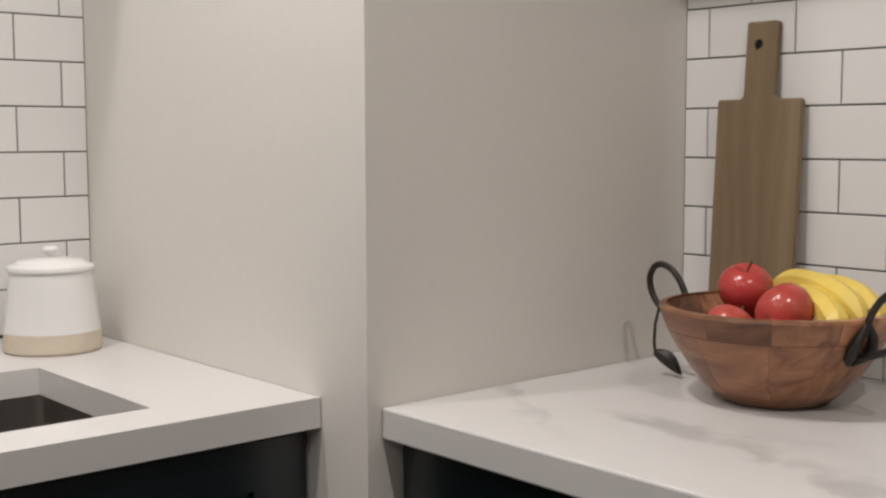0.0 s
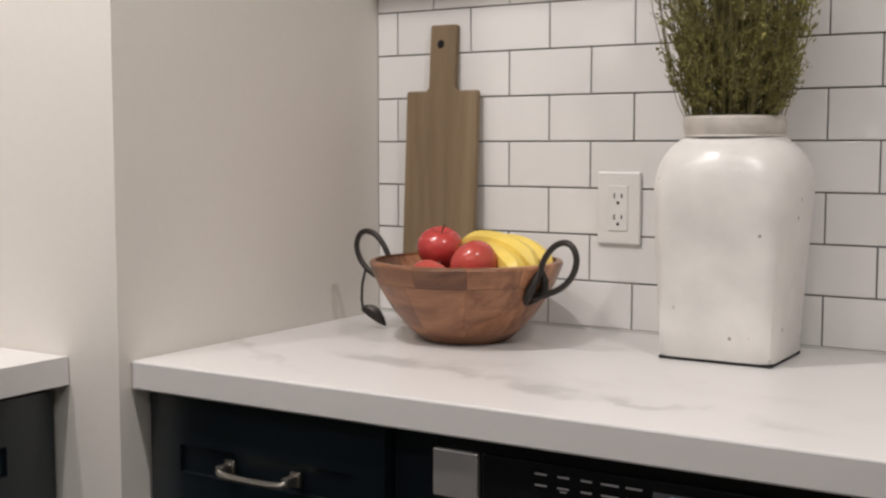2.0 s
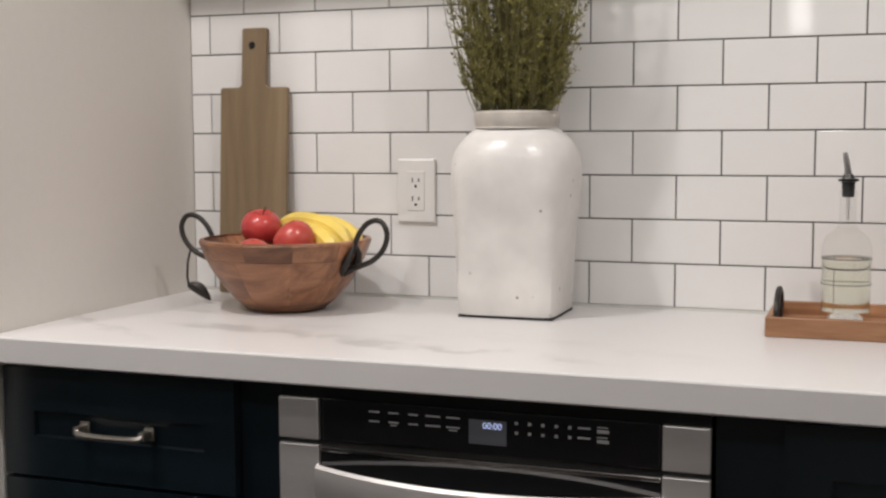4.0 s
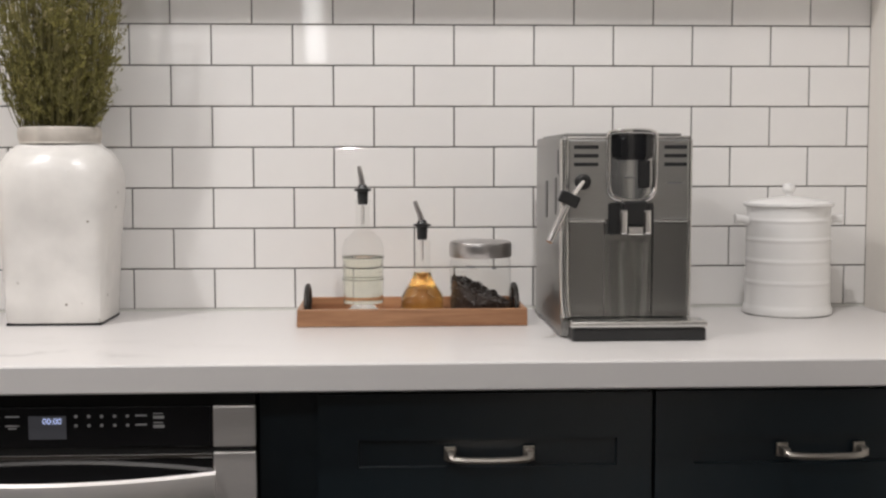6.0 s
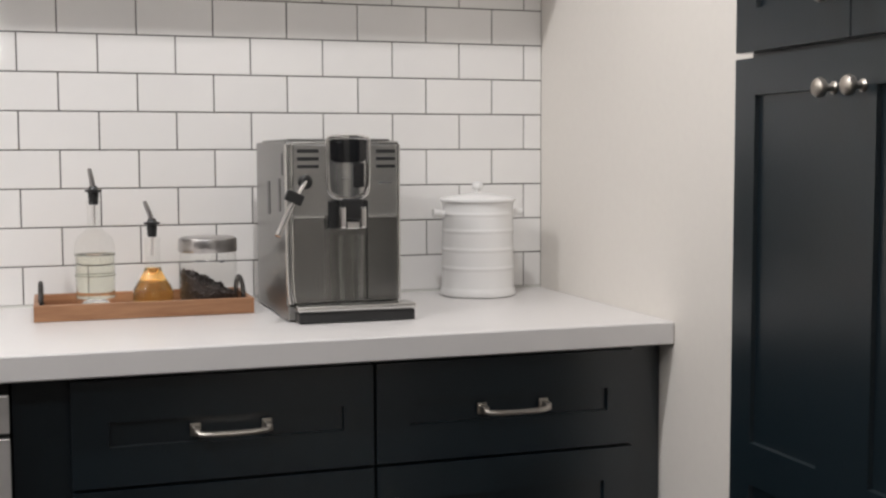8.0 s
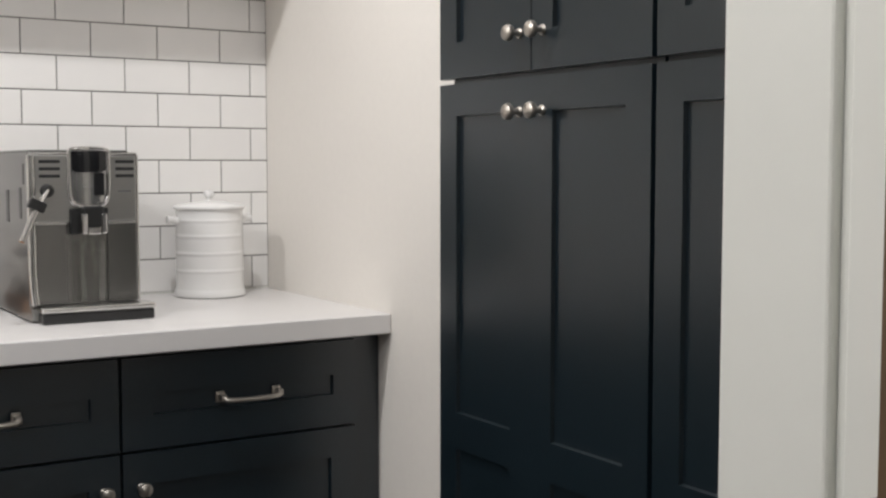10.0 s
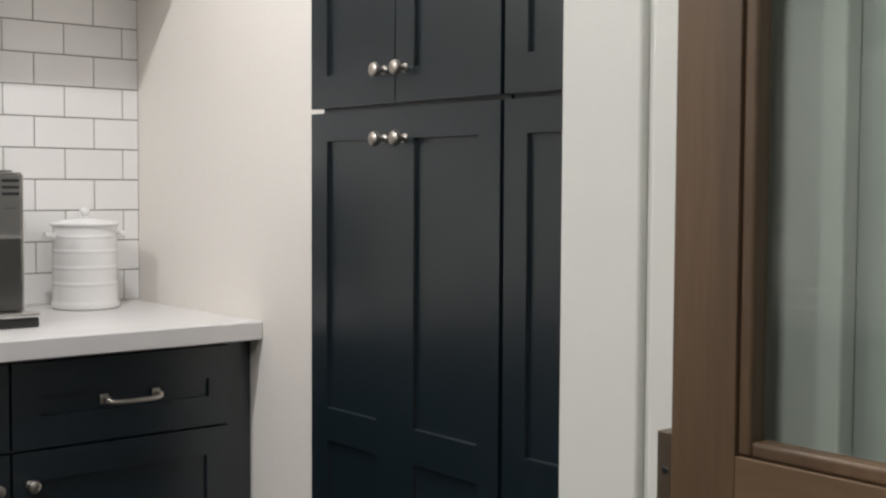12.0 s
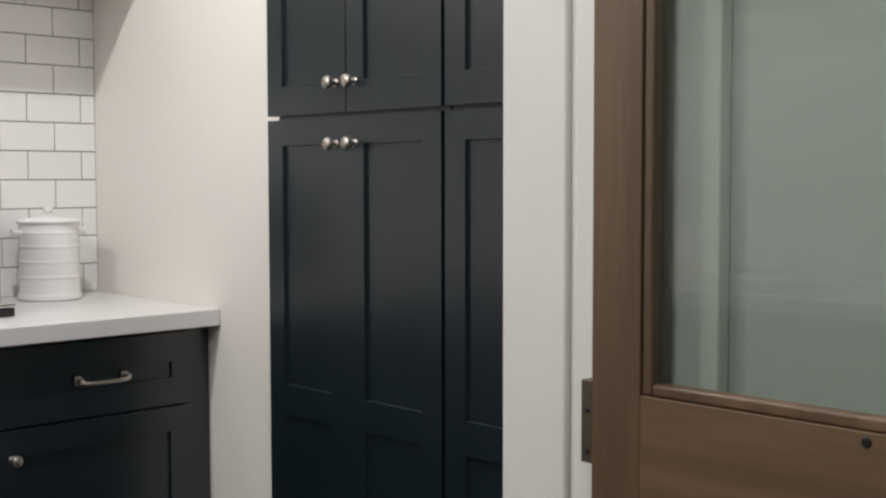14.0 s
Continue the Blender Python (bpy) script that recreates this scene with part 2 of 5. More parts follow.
M_VASE = pitted_glaze()
M_RIM = mat("worn_rim_glaze", (0.50, 0.46, 0.41), 0.55, vary=0.22, grain=40, large=14, bump=0.4, bump_scale=60)
M_ENAMEL = mat("white_enamel", (0.80, 0.79, 0.775), 0.20, vary=0.02, grain=20, bump=0.04, bump_scale=30)
M_CREAM = mat("cream_clay", (0.62, 0.54, 0.43), 0.55, vary=0.08, grain=60, bump=0.15)
M_PLATE = mat("white_plastic", (0.80, 0.785, 0.76), 0.30, vary=0.02)
M_STEM = mat("olive_stem", (0.12, 0.105, 0.030), 0.7, vary=0.35, grain=50)
M_LEAF = mat("olive_leaf", (0.205, 0.185, 0.045), 0.6, vary=0.55, grain=35, large=12)
M_STRAW = mat("straw_sprig", (0.42, 0.36, 0.18), 0.7, vary=0.3, grain=35)
M_BANANA = mat("banana_skin", (0.80, 0.60, 0.13), 0.42, vary=0.16, grain=18, large=9, bump=0.08)
M_STALK = mat("fruit_stalk", (0.10, 0.065, 0.03), 0.8, vary=0.3)
M_GLASS = thin_glass("bottle_glass", (0.985, 0.988, 0.982), gloss=0.028)
M_PANE = thin_glass("tinted_pane", (0.80, 0.84, 0.81), gloss=0.035, rough=0.03)
M_RIDGE = thin_glass("bottle_ridge", (0.50, 0.52, 0.48))
M_CLEAR = clear("solid_glass", (0.97, 0.97, 0.96))
M_OIL = clear("amber_oil", (0.95, 0.85, 0.40), ior=1.47)
M_VINEGAR = clear("pale_liquid", (0.95, 0.96, 0.86), ior=1.34)
M_BEAN = mat("roasted_bean", (0.030, 0.020, 0.016), 0.42, vary=0.4, grain=60)
M_PRINT = mat("white_print", (0.42, 0.42, 0.42), 0.5, vary=0.02)
M_PRINTDARK = mat("grey_print", (0.16, 0.16, 0.16), 0.5, vary=0.02)
M_LCD = glow("lit_display", (0.055, 0.055, 0.062), 0.25)
M_DIGIT = glow("lit_digits", (0.50, 0.58, 0.90), 0.7)
M_LENS = glow("lamp_lens", LAMP_COLOUR, 6.0)


def apple_material():
    m = mat("apple_skin", (0.42, 0.010, 0.030), 0.20, vary=0.25, grain=22, large=16, bump=0.04, bump_scale=60)
    n, l = m.node_tree.nodes, m.node_tree.links
    b = n["Principled BSDF"]
    src = b.inputs["Base Color"].links[0].from_socket
    oi = n.new("ShaderNodeObjectInfo")
    no = n.new("ShaderNodeTexNoise")
    no.inputs["Scale"].default_value, no.inputs["Detail"].default_value = 26, 5
    l.new(n["Texture Coordinate"].outputs["Object"], no.inputs["Vector"])
    mu = n.new("ShaderNodeMath")
    mu.operation = "MULTIPLY"
    l.new(oi.outputs["Random"], mu.inputs[0])
    l.new(no.outputs[0], mu.inputs[1])
    mix = n.new("ShaderNodeMix")
    mix.data_type = "RGBA"
    mix.inputs["B"].default_value = (0.62, 0.19, 0.11, 1)
    half = n.new("ShaderNodeMath")
    half.operation, half.inputs[1].default_value = "MULTIPLY", 0.88
    l.new(mu.outputs[0], half.inputs[0])
    l.new(half.outputs[0], mix.inputs["Factor"])
    l.new(src, mix.inputs["A"])
    l.new(mix.outputs["Result"], b.inputs["Base Color"])
    return m


M_APPLE = apple_material()

# ---- mesh helpers ----


def thing(name, label, category, at=(0, 0, 0), group="", kind=""):
    ob = new(name)
    ob.location = at
    ob.empty_display_size = 0.05
    return tagged(ob, label, category, group, kind)


def part(name, bm, material, parent=None, label="", smooth=False, kind=""):
    """Links a bmesh, in world places, as one mesh object under a thing or a part."""
    me = bpy.data.meshes.new(name)
    bmesh.ops.recalc_face_normals(bm, faces=bm.faces)
    o = Vector((0, 0, 0))
    p = parent
    while p is not None:
        o += p.location
        p = p.parent
    bmesh.ops.translate(bm, verts=bm.verts, vec=-o)
    if smooth:
        for f in bm.faces:
            f.smooth = True
    bm.to_mesh(me)
    bm.free()
    if smooth:
        me.set_sharp_from_angle(angle=radians(38))
    me.materials.append(material)
    ob = new(name, me)
    ob.parent = parent
    return tagged(ob, label, kind=kind)


def add_box(bm, x0, x1, y0, y1, z0, z1, bevel=0.0, seg=2):
    r = bmesh.ops.create_cube(bm, size=1.0)
    vs = r["verts"]
    for v in vs:
        v.co = Vector(((x0 + x1) / 2 + v.co.x * (x1 - x0), (y0 + y1) / 2 + v.co.y * (y1 - y0), (z0 + z1) / 2 + v.co.z * (z1 - z0)))
    if bevel:
        es = list({e for v in vs for e in v.link_edges})
        r = bmesh.ops.bevel(bm, geom=es, offset=bevel, segments=seg, profile=0.5, affect="EDGES")
        vs = list({v for f in r["faces"] for v in f.verts} | {v for v in vs if v.is_valid})
    return vs


def box(x0, x1, y0, y1, z0, z1, bevel=0.0, seg=2):
    bm = bmesh.new()
    add_box(bm, x0, x1, y0, y1, z0, z1, bevel, seg)
    return bm


def add_lathe(bm, profile, centre=(0, 0, 0), seg=40, a0=0.0, a1=2 * math.pi, closed=False):
    """Turns (radius, height) pairs about the upright axis; a part turn gets flat ends when the profile is closed."""
    full = abs(a1 - a0 - 2 * math.pi) < 1e-6
    count = seg if full else seg + 1
    rings = []
    for i in range(count):
        a = a0 + (a1 - a0) * i / seg
        rings.append([bm.verts.new((centre[0] + r * math.cos(a), centre[1] + r * math.sin(a), centre[2] + h)) for r, h in profile])
    k = len(profile)
    for i in range(seg):
        A, B = rings[i], rings[(i + 1) % count]
        for j in range(k if closed else k - 1):
            bm.faces.new((A[j], B[j], B[(j + 1) % k], A[(j + 1) % k]))
    if closed and not full:
        bm.faces.new(rings[0])
        bm.faces.new(list(reversed(rings[-1])))
    bmesh.ops.remove_doubles(bm, verts=[v for r in rings for v in r], dist=1e-5)
    return bm


def lathe(profile, centre=(0, 0, 0), seg=40, **k):
    return add_lathe(bmesh.new(), profile, centre, seg, **k)


def add_tube(bm, pts, radius, seg=10, cap=True):
    """A round bar along points; radius may be one number or one for each point."""
    pts = [Vector(p) for p in pts]
    rad = radius if isinstance(radius, (list, tuple)) else [radius] * len(pts)
    rings, side = [], None
    for i, p in enumerate(pts):
        d = (pts[min(i + 1, len(pts) - 1)] - pts[max(i - 1, 0)]).normalized()
        if side is None:
            side = d.orthogonal().normalized()
        side = (side - d * side.dot(d)).normalized()
        up = d.cross(side)
        rings.append([bm.verts.new(p + (side * math.cos(2 * math.pi * j / seg) + up * math.sin(2 * math.pi * j / seg)) * rad[i]) for j in range(seg)])
    for A, B in zip(rings, rings[1:]):
        for j in range(seg):
            bm.faces.new((A[j], A[(j + 1) % seg], B[(j + 1) % seg], B[j]))
    if cap:
        bm.faces.new(list(reversed(rings[0])))
        bm.faces.new(rings[-1])
    return bm


def tube(pts, radius, seg=10, cap=True):
    return add_tube(bmesh.new(), pts, radius, seg, cap)


def add_slab(bm, outline, y0, y1):
    """An outline of (x, z) pairs, drawn out from y0 to y1."""
    a = [bm.verts.new((x, y0, z)) for x, z in outline]
    b = [bm.verts.new((x, y1, z)) for x, z in outline]
    n = len(outline)
    for i in range(n):
        bm.faces.new((a[i], a[(i + 1) % n], b[(i + 1) % n], b[i]))
    bm.faces.new(a)
    bm.faces.new(list(reversed(b)))
    return bm


def shaker(w, h, panels, thick=0.02, recess=0.0075):
    """A framed front w wide and h high in the x-z plane, facing -y, with sunk panels given as (x0, x1, z0, z1)."""
    bm = bmesh.new()
    xs = sorted({0.0, w, *[v for p in panels for v in p[:2]]})
    zs = sorted({0.0, h, *[v for p in panels for v in p[2:]]})
    e = 0.0012

    def sunk(x, z):
        return any(p[0] <= x <= p[1] and p[2] <= z <= p[3] for p in panels)
    for i in range(len(xs) - 1):
        for j in range(len(zs) - 1):
            x0, x1, z0, z1 = xs[i], xs[i + 1], zs[j], zs[j + 1]
            if sunk((x0 + x1) / 2, (z0 + z1) / 2):
                continue
            bm.faces.new([bm.verts.new(c) for c in ((x0, 0, z0), (x1, 0, z0), (x1, 0, z1), (x0, 0, z1))])
    for x0, x1, z0, z1 in panels:
        o = [(x0, 0, z0), (x1, 0, z0), (x1, 0, z1), (x0, 0, z1)]
        i = [(x0 + e, recess, z0 + e), (x1 - e, recess, z0 + e), (x1 - e, recess, z1 - e), (x0 + e, recess, z1 - e)]
        ov, iv = [bm.verts.new(c) for c in o], [bm.verts.new(c) for c in i]
        for k in range(4):
            bm.faces.new((ov[k], ov[(k + 1) % 4], iv[(k + 1) % 4], iv[k]))
        bm.faces.new(iv)
    f = [bm.verts.new(c) for c in ((0, 0, 0), (w, 0, 0), (w, 0, h), (0, 0, h))]
    b = [bm.verts.new(c) for c in ((0, thick, 0), (w, thick, 0), (w, thick, h), (0, thick, h))]
    for k in range(4):
        bm.faces.new((f[k], f[(k + 1) % 4], b[(k + 1) % 4], b[k]))
    bm.faces.new(list(reversed(b)))
    bmesh.ops.remove_doubles(bm, verts=bm.verts, dist=1e-5)
    bmesh.ops.recalc_face_normals(bm, faces=bm.faces)
    rim = [ed for ed in bm.edges if all(abs(v.co.y) < 1e-6 for v in ed.verts) and
           (all(abs(v.co.x) < 1e-6 for v in ed.verts) or all(abs(v.co.x - w) < 1e-6 for v in ed.verts) or
            all(abs(v.co.z) < 1e-6 for v in ed.verts) or all(abs(v.co.z - h) < 1e-6 for v in ed.verts))]
    bmesh.ops.bevel(bm, geom=rim, offset=0.0015, segments=2, profile=0.5, affect="EDGES")
    return bm


def put(bm, m):
    bmesh.ops.transform(bm, matrix=m, verts=bm.verts)
    return bm


# ---- structure ----
COUNTER = 0.914
WIDTH = 2.265
CAB_Y = -0.598
PANTRY_X = 2.176
SOFFIT = 1.815


def wall(name, label, *dims, material=M_WALL, category="wall"):
    return tagged(part(name, box(*dims), material), label, category, kind="structure")


wall("floor", "dark stained wooden floor of the kitchen", -0.822, 2.9, -9.0, 0.0, -0.06, 0.0, material=M_FLOOR, category="floor")
wall("ceiling", "flat white painted ceiling", -0.822, 2.9, -9.0, 0.0, CEILING, CEILING + 0.1, material=M_CEIL, category="ceiling")
wall_north = wall("wall_north", "back wall faced with white subway tiles and grey grout", -0.942, 2.9, 0.0, 0.12, -0.06, CEILING + 0.1, material=M_GROUT)
wall_west = wall("wall_west", "side wall faced with white subway tiles behind the sink", -0.942, -0.822, -9.0, 0.0, -0.06, CEILING + 0.1, material=M_GROUT)
wall("wall_partition", "off-white painted corner block between two counters", -0.8195, 0.0, -0.652, -0.0025, 0.0, CEILING)
wall("wall_niche", "off-white painted wall at the end of the counter", WIDTH, WIDTH + 0.12, -0.9625, -0.0025, 0.0, CEILING)
wall("wall_east", "off-white painted wall behind the pantry", 2.80, 2.92, -2.25, -0.9625, 0.0, CEILING)
wall("wall_return", "off-white wall end beside the pantry", 1.745, 2.80, -2.25, -2.128, 0.0, CEILING)
wall("wall_door", "grey-green painted wall behind the open door", 1.745, 1.865, -9.0, -2.25, 0.0, CEILING, material=M_GREYWALL)
wall("wall_south", "off-white wall at the far end of the kitchen", -0.942, 1.865, -9.12, -9.0, 0.0, CEILING)
wall("soffit_north", "white painted box above the counter", 0.001, WIDTH - 0.001, -0.33, -0.006, SOFFIT, CEILING - 0.001, category="soffit")
wall("soffit_west", "white painted box above the sink", -0.8155, -0.50, -2.6, -0.653, 1.96, CEILING - 0.001, category="soffit")

# casing and jamb at the door
CASING = thing("trim", "white painted door casing with a stepped edge", "trim", (1.72, -2.2, 0), kind="structure")
part("casing_board", box(1.700, 1.7445, -2.224, -2.123, 0.0, 2.20, 0.003), M_TRIM, CASING)
part("jamb", box(1.709, 1.7445, -2.288, -2.2245, 0.0, 2.20, 0.002), M_TRIM, CASING)
part("door_stop", box(1.699, 1.7085, -2.270, -2.239, 0.0, 2.20, 0.002), M_TRIM, CASING)
part("rear_casing", box(1.722, 1.7445, -2.417, -2.2885, 0.0, 2.20, 0.003), M_TRIM, CASING)

# ---- countertops ----


def countertop(name, label, x0, x1, y0, y1, hole=None):
    bm = bmesh.new()
    if hole is None:
        add_box(bm, x0, x1, y0, y1, COUNTER - 0.042, COUNTER, 0.003)
    else:
        hx0, hx1, hy0, hy1 = hole
        xs, ys, z0, z1 = [x0, hx0, hx1, x1], [y0, hy0, hy1, y1], COUNTER - 0.042, COUNTER
        for i in range(3):
            for j in range(3):
                if i == 1 and j == 1:
                    continue
                for z in (z0, z1):
                    bm.faces.new([bm.verts.new((x, y, z)) for x, y in ((xs[i], ys[j]), (xs[i + 1], ys[j]), (xs[i + 1], ys[j + 1]), (xs[i], ys[j + 1]))])
        for a, b in (((x0, y0), (x1, y0)), ((x1, y0), (x1, y1)), ((x1, y1), (x0, y1)), ((x0, y1), (x0, y0)),
                     ((hx0, hy0), (hx1, hy0)), ((hx1, hy0), (hx1, hy1)), ((hx1, hy1), (hx0, hy1)), ((hx0, hy1), (hx0, hy0))):
            bm.faces.new([bm.verts.new((*p, z)) for p, z in ((a, z0), (b, z0), (b, z1), (a, z1))])
        bmesh.ops.remove_doubles(bm, verts=bm.verts, dist=1e-5)
    return tagged(part(name, bm, M_QUARTZ), label, "countertop")


countertop("countertop", "thick white quartz countertop with grey veins", 0.001, WIDTH - 0.001, -0.630, -0.0055)
SINK_HOLE = (-0.565, -0.196, -1.50, -0.857)
countertop("countertop", "thick white quartz countertop with a sink cut-out", -0.8165, -0.104, -2.6, -0.6535, SINK_HOLE)


def sink():
    t = thing("sink", "undermount stainless steel sink below the counter", "sink", (-0.38, -1.17, 0.66))
    hx0, hx1, hy0, hy1 = SINK_HOLE
    bm = bmesh.new()
    x0, x1, y0, y1, z0, z1 = hx0 - 0.004, hx1 + 0.004, hy0 - 0.004, hy1 + 0.004, 0.66, COUNTER - 0.0425
    vs = add_box(bm, x0, x1, y0, y1, z0, z1)
    bmesh.ops.delete(bm, geom=[f for f in bm.faces if f.normal.z > 0.9 or all(abs(v.co.z - z1) < 1e-6 for v in f.verts)], context="FACES")
    es = [e for e in bm.edges if len(e.link_faces) == 2]
    bmesh.ops.bevel(bm, geom=es, offset=0.018, segments=4, profile=0.5, affect="EDGES")
    part("basin", bm, M_SINK, t, smooth=True)
    part("drain", lathe([(0.0, 0.004), (0.030, 0.004), (0.042, 0.0015), (0.045, 0.001)], (-0.38, -1.17, 0.66), 28), M_CHROME, t, smooth=True)


sink()

# ---- base cabinets ----


def bar_handle(parent, xc, y, z, length=0.117):
    """A nearly straight round bar pull on two square feet."""
    bm = bmesh.new()
    h = length / 2
    for sx in (-1, 1):
        add_box(bm, xc + sx * h - 0.009, xc + sx * h + 0.009, y - 0.006, y, z - 0.010, z + 0.011, 0.002)
        add_box(bm, xc + sx * h - 0.006, xc + sx * h + 0.006, y - 0.028, y - 0.005, z - 0.006, z + 0.007, 0.002)
    bow = [(-1.0, 0.0250, 0.000), (-0.93, 0.0285, -0.0030), (-0.6, 0.0300, -0.0045), (0.0, 0.0305, -0.0050), (0.6, 0.0300, -0.0045), (0.93, 0.0285, -0.0030), (1.0, 0.0250, 0.000)]
    add_tube(bm, [(xc + u * h, y - d, z + e) for u, d, e in bow], 0.0050, 8)
    return part("handle", bm, M_NICKEL, parent, "brushed nickel bar handle", smooth=True)


def knob(parent, place, way):
    """A round faceted knob on a short neck, pointing along way."""
    bm = lathe([(0.0, 0.0), (0.0085, 0.0), (0.0085, 0.002), (0.005, 0.004), (0.0045, 0.013), (0.008, 0.016), (0.0125, 0.019), (0.0138, 0.023), (0.0120, 0.028), (0.007, 0.031), (0.0, 0.032)], (0, 0, 0), 20)
    put(bm, Matrix.Translation(place) @ Vector(way).to_track_quat("Z", "Y").to_matrix().to_4x4())
    return part("knob", bm, M_NICKEL, parent, "brushed nickel round knob", smooth=True)


def front(name, parent, x0, x1, z0, z1, panels):
    bm = shaker(x1 - x0, z1 - z0, [(a - x0, b - x0, c - z0, d - z0) for a, b, c, d in panels])
    return part(name, put(bm, pose(x0, CAB_Y, z0)), M_CAB, parent)


def base_cabinet(label, x0, x1, drawers, doors):
    t = thing("base_cabinet", label, "cabinet", ((x0 + x1) / 2, -0.3, 0.0))
    bm = bmesh.new()
    add_box(bm, x0, x1, CAB_Y + 0.022, -0.0055, 0.10, COUNTER - 0.0425)
    part("body", bm, M_CAB, t)
    part("toe_kick", box(x0, x1, CAB_Y + 0.09, CAB_Y + 0.11, 0.001, 0.0995), M_DARK, t)
    for a, b in drawers:
        d = front("drawer", t, a, b, 0.688, 0.862, [(a + 0.058, b - 0.052, 0.752, 0.793)])
        bar_handle(d, (a + b) / 2 + (0.005 if a > 1 else 0.006), CAB_Y, 0.773)
    for a, b, side in doors:
        d = front("door", t, a, b, 0.112, 0.682, [(a + 0.058, b - 0.058, 0.175, 0.622)])
        knob(d, ((b - 0.030) if side > 0 else (a + 0.034), CAB_Y, 0.617), (0, -1, 0))
    return t


base_cabinet("dark navy shaker base cabinet with one drawer beside the microwave", 0.002, 0.498, [(0.006, 0.424)], [(0.006, 0.424, 1)])
base_cabinet("dark navy shaker base cabinet with two drawers over doors", 1.1225, WIDTH - 0.002, [(1.210, 1.7045), (1.7105, 2.198)], [(1.210, 1.7045, 1), (1.7105, 2.198, -1)])


def sink_cabinet():
    t = thing("sink_cabinet", "dark navy shaker cabinet under the sink", "cabinet", (-0.48, -1.6, 0.0))
    bm = bmesh.new()
    add_box(bm, -0.8165, -0.157, -2.6, -1.55, 0.10, COUNTER - 0.0425)
    add_box(bm, -0.8165, -0.157, -1.55, -0.6535, 0.10, 0.62)
    add_box(bm, -0.175, -0.157, -1.55, -0.6535, 0.62, COUNTER - 0.0425)
    part("body", bm, M_CAB, t)
    part("toe_kick", box(-0.27, -0.25, -2.6, -0.6535, 0.001, 0.0995), M_DARK, t)
    for y0, y1 in ((-1.18, -0.657), (-1.70, -1.185)):
        w = y1 - y0
        bm = shaker(w, 0.172, [(0.062, w - 0.085, 0.062, 0.105)])
        part("false_drawer", put(bm, pose(-0.135, y0, 0.688, 0, 0, 90)), M_CAB, t)
        bm = shaker(w, 0.57, [(0.06, w - 0.06, 0.06, 0.51)])
        d = part("door", put(bm, pose(-0.135, y0, 0.112, 0, 0, 90)), M_CAB, t)
        knob(d, (-0.135, y0 + (0.03 if y0 > -1.3 else w - 0.03), 0.614), (1, 0, 0))


sink_cabinet()

# ---- microwave drawer ----


def text_mesh(body, size, place, material, parent, name, label):
    cu = bpy.data.curves.new(name, "FONT")
    cu.body, cu.size, cu.extrude, cu.align_x, cu.align_y = body, size, 0.0002, "CENTER", "CENTER"
    tmp = bpy.data.objects.new("tmp", cu)
    me = bpy.data.meshes.new_from_object(tmp)
    bpy.data.objects.remove(tmp)
    bm = bmesh.new()
    bm.from_mesh(me)
    bpy.data.meshes.remove(me)
    put(bm, Matrix.Translation(place) @ pose(0, 0, 0, 90, 0, 0))
    return part(name, bm, material, parent, label)


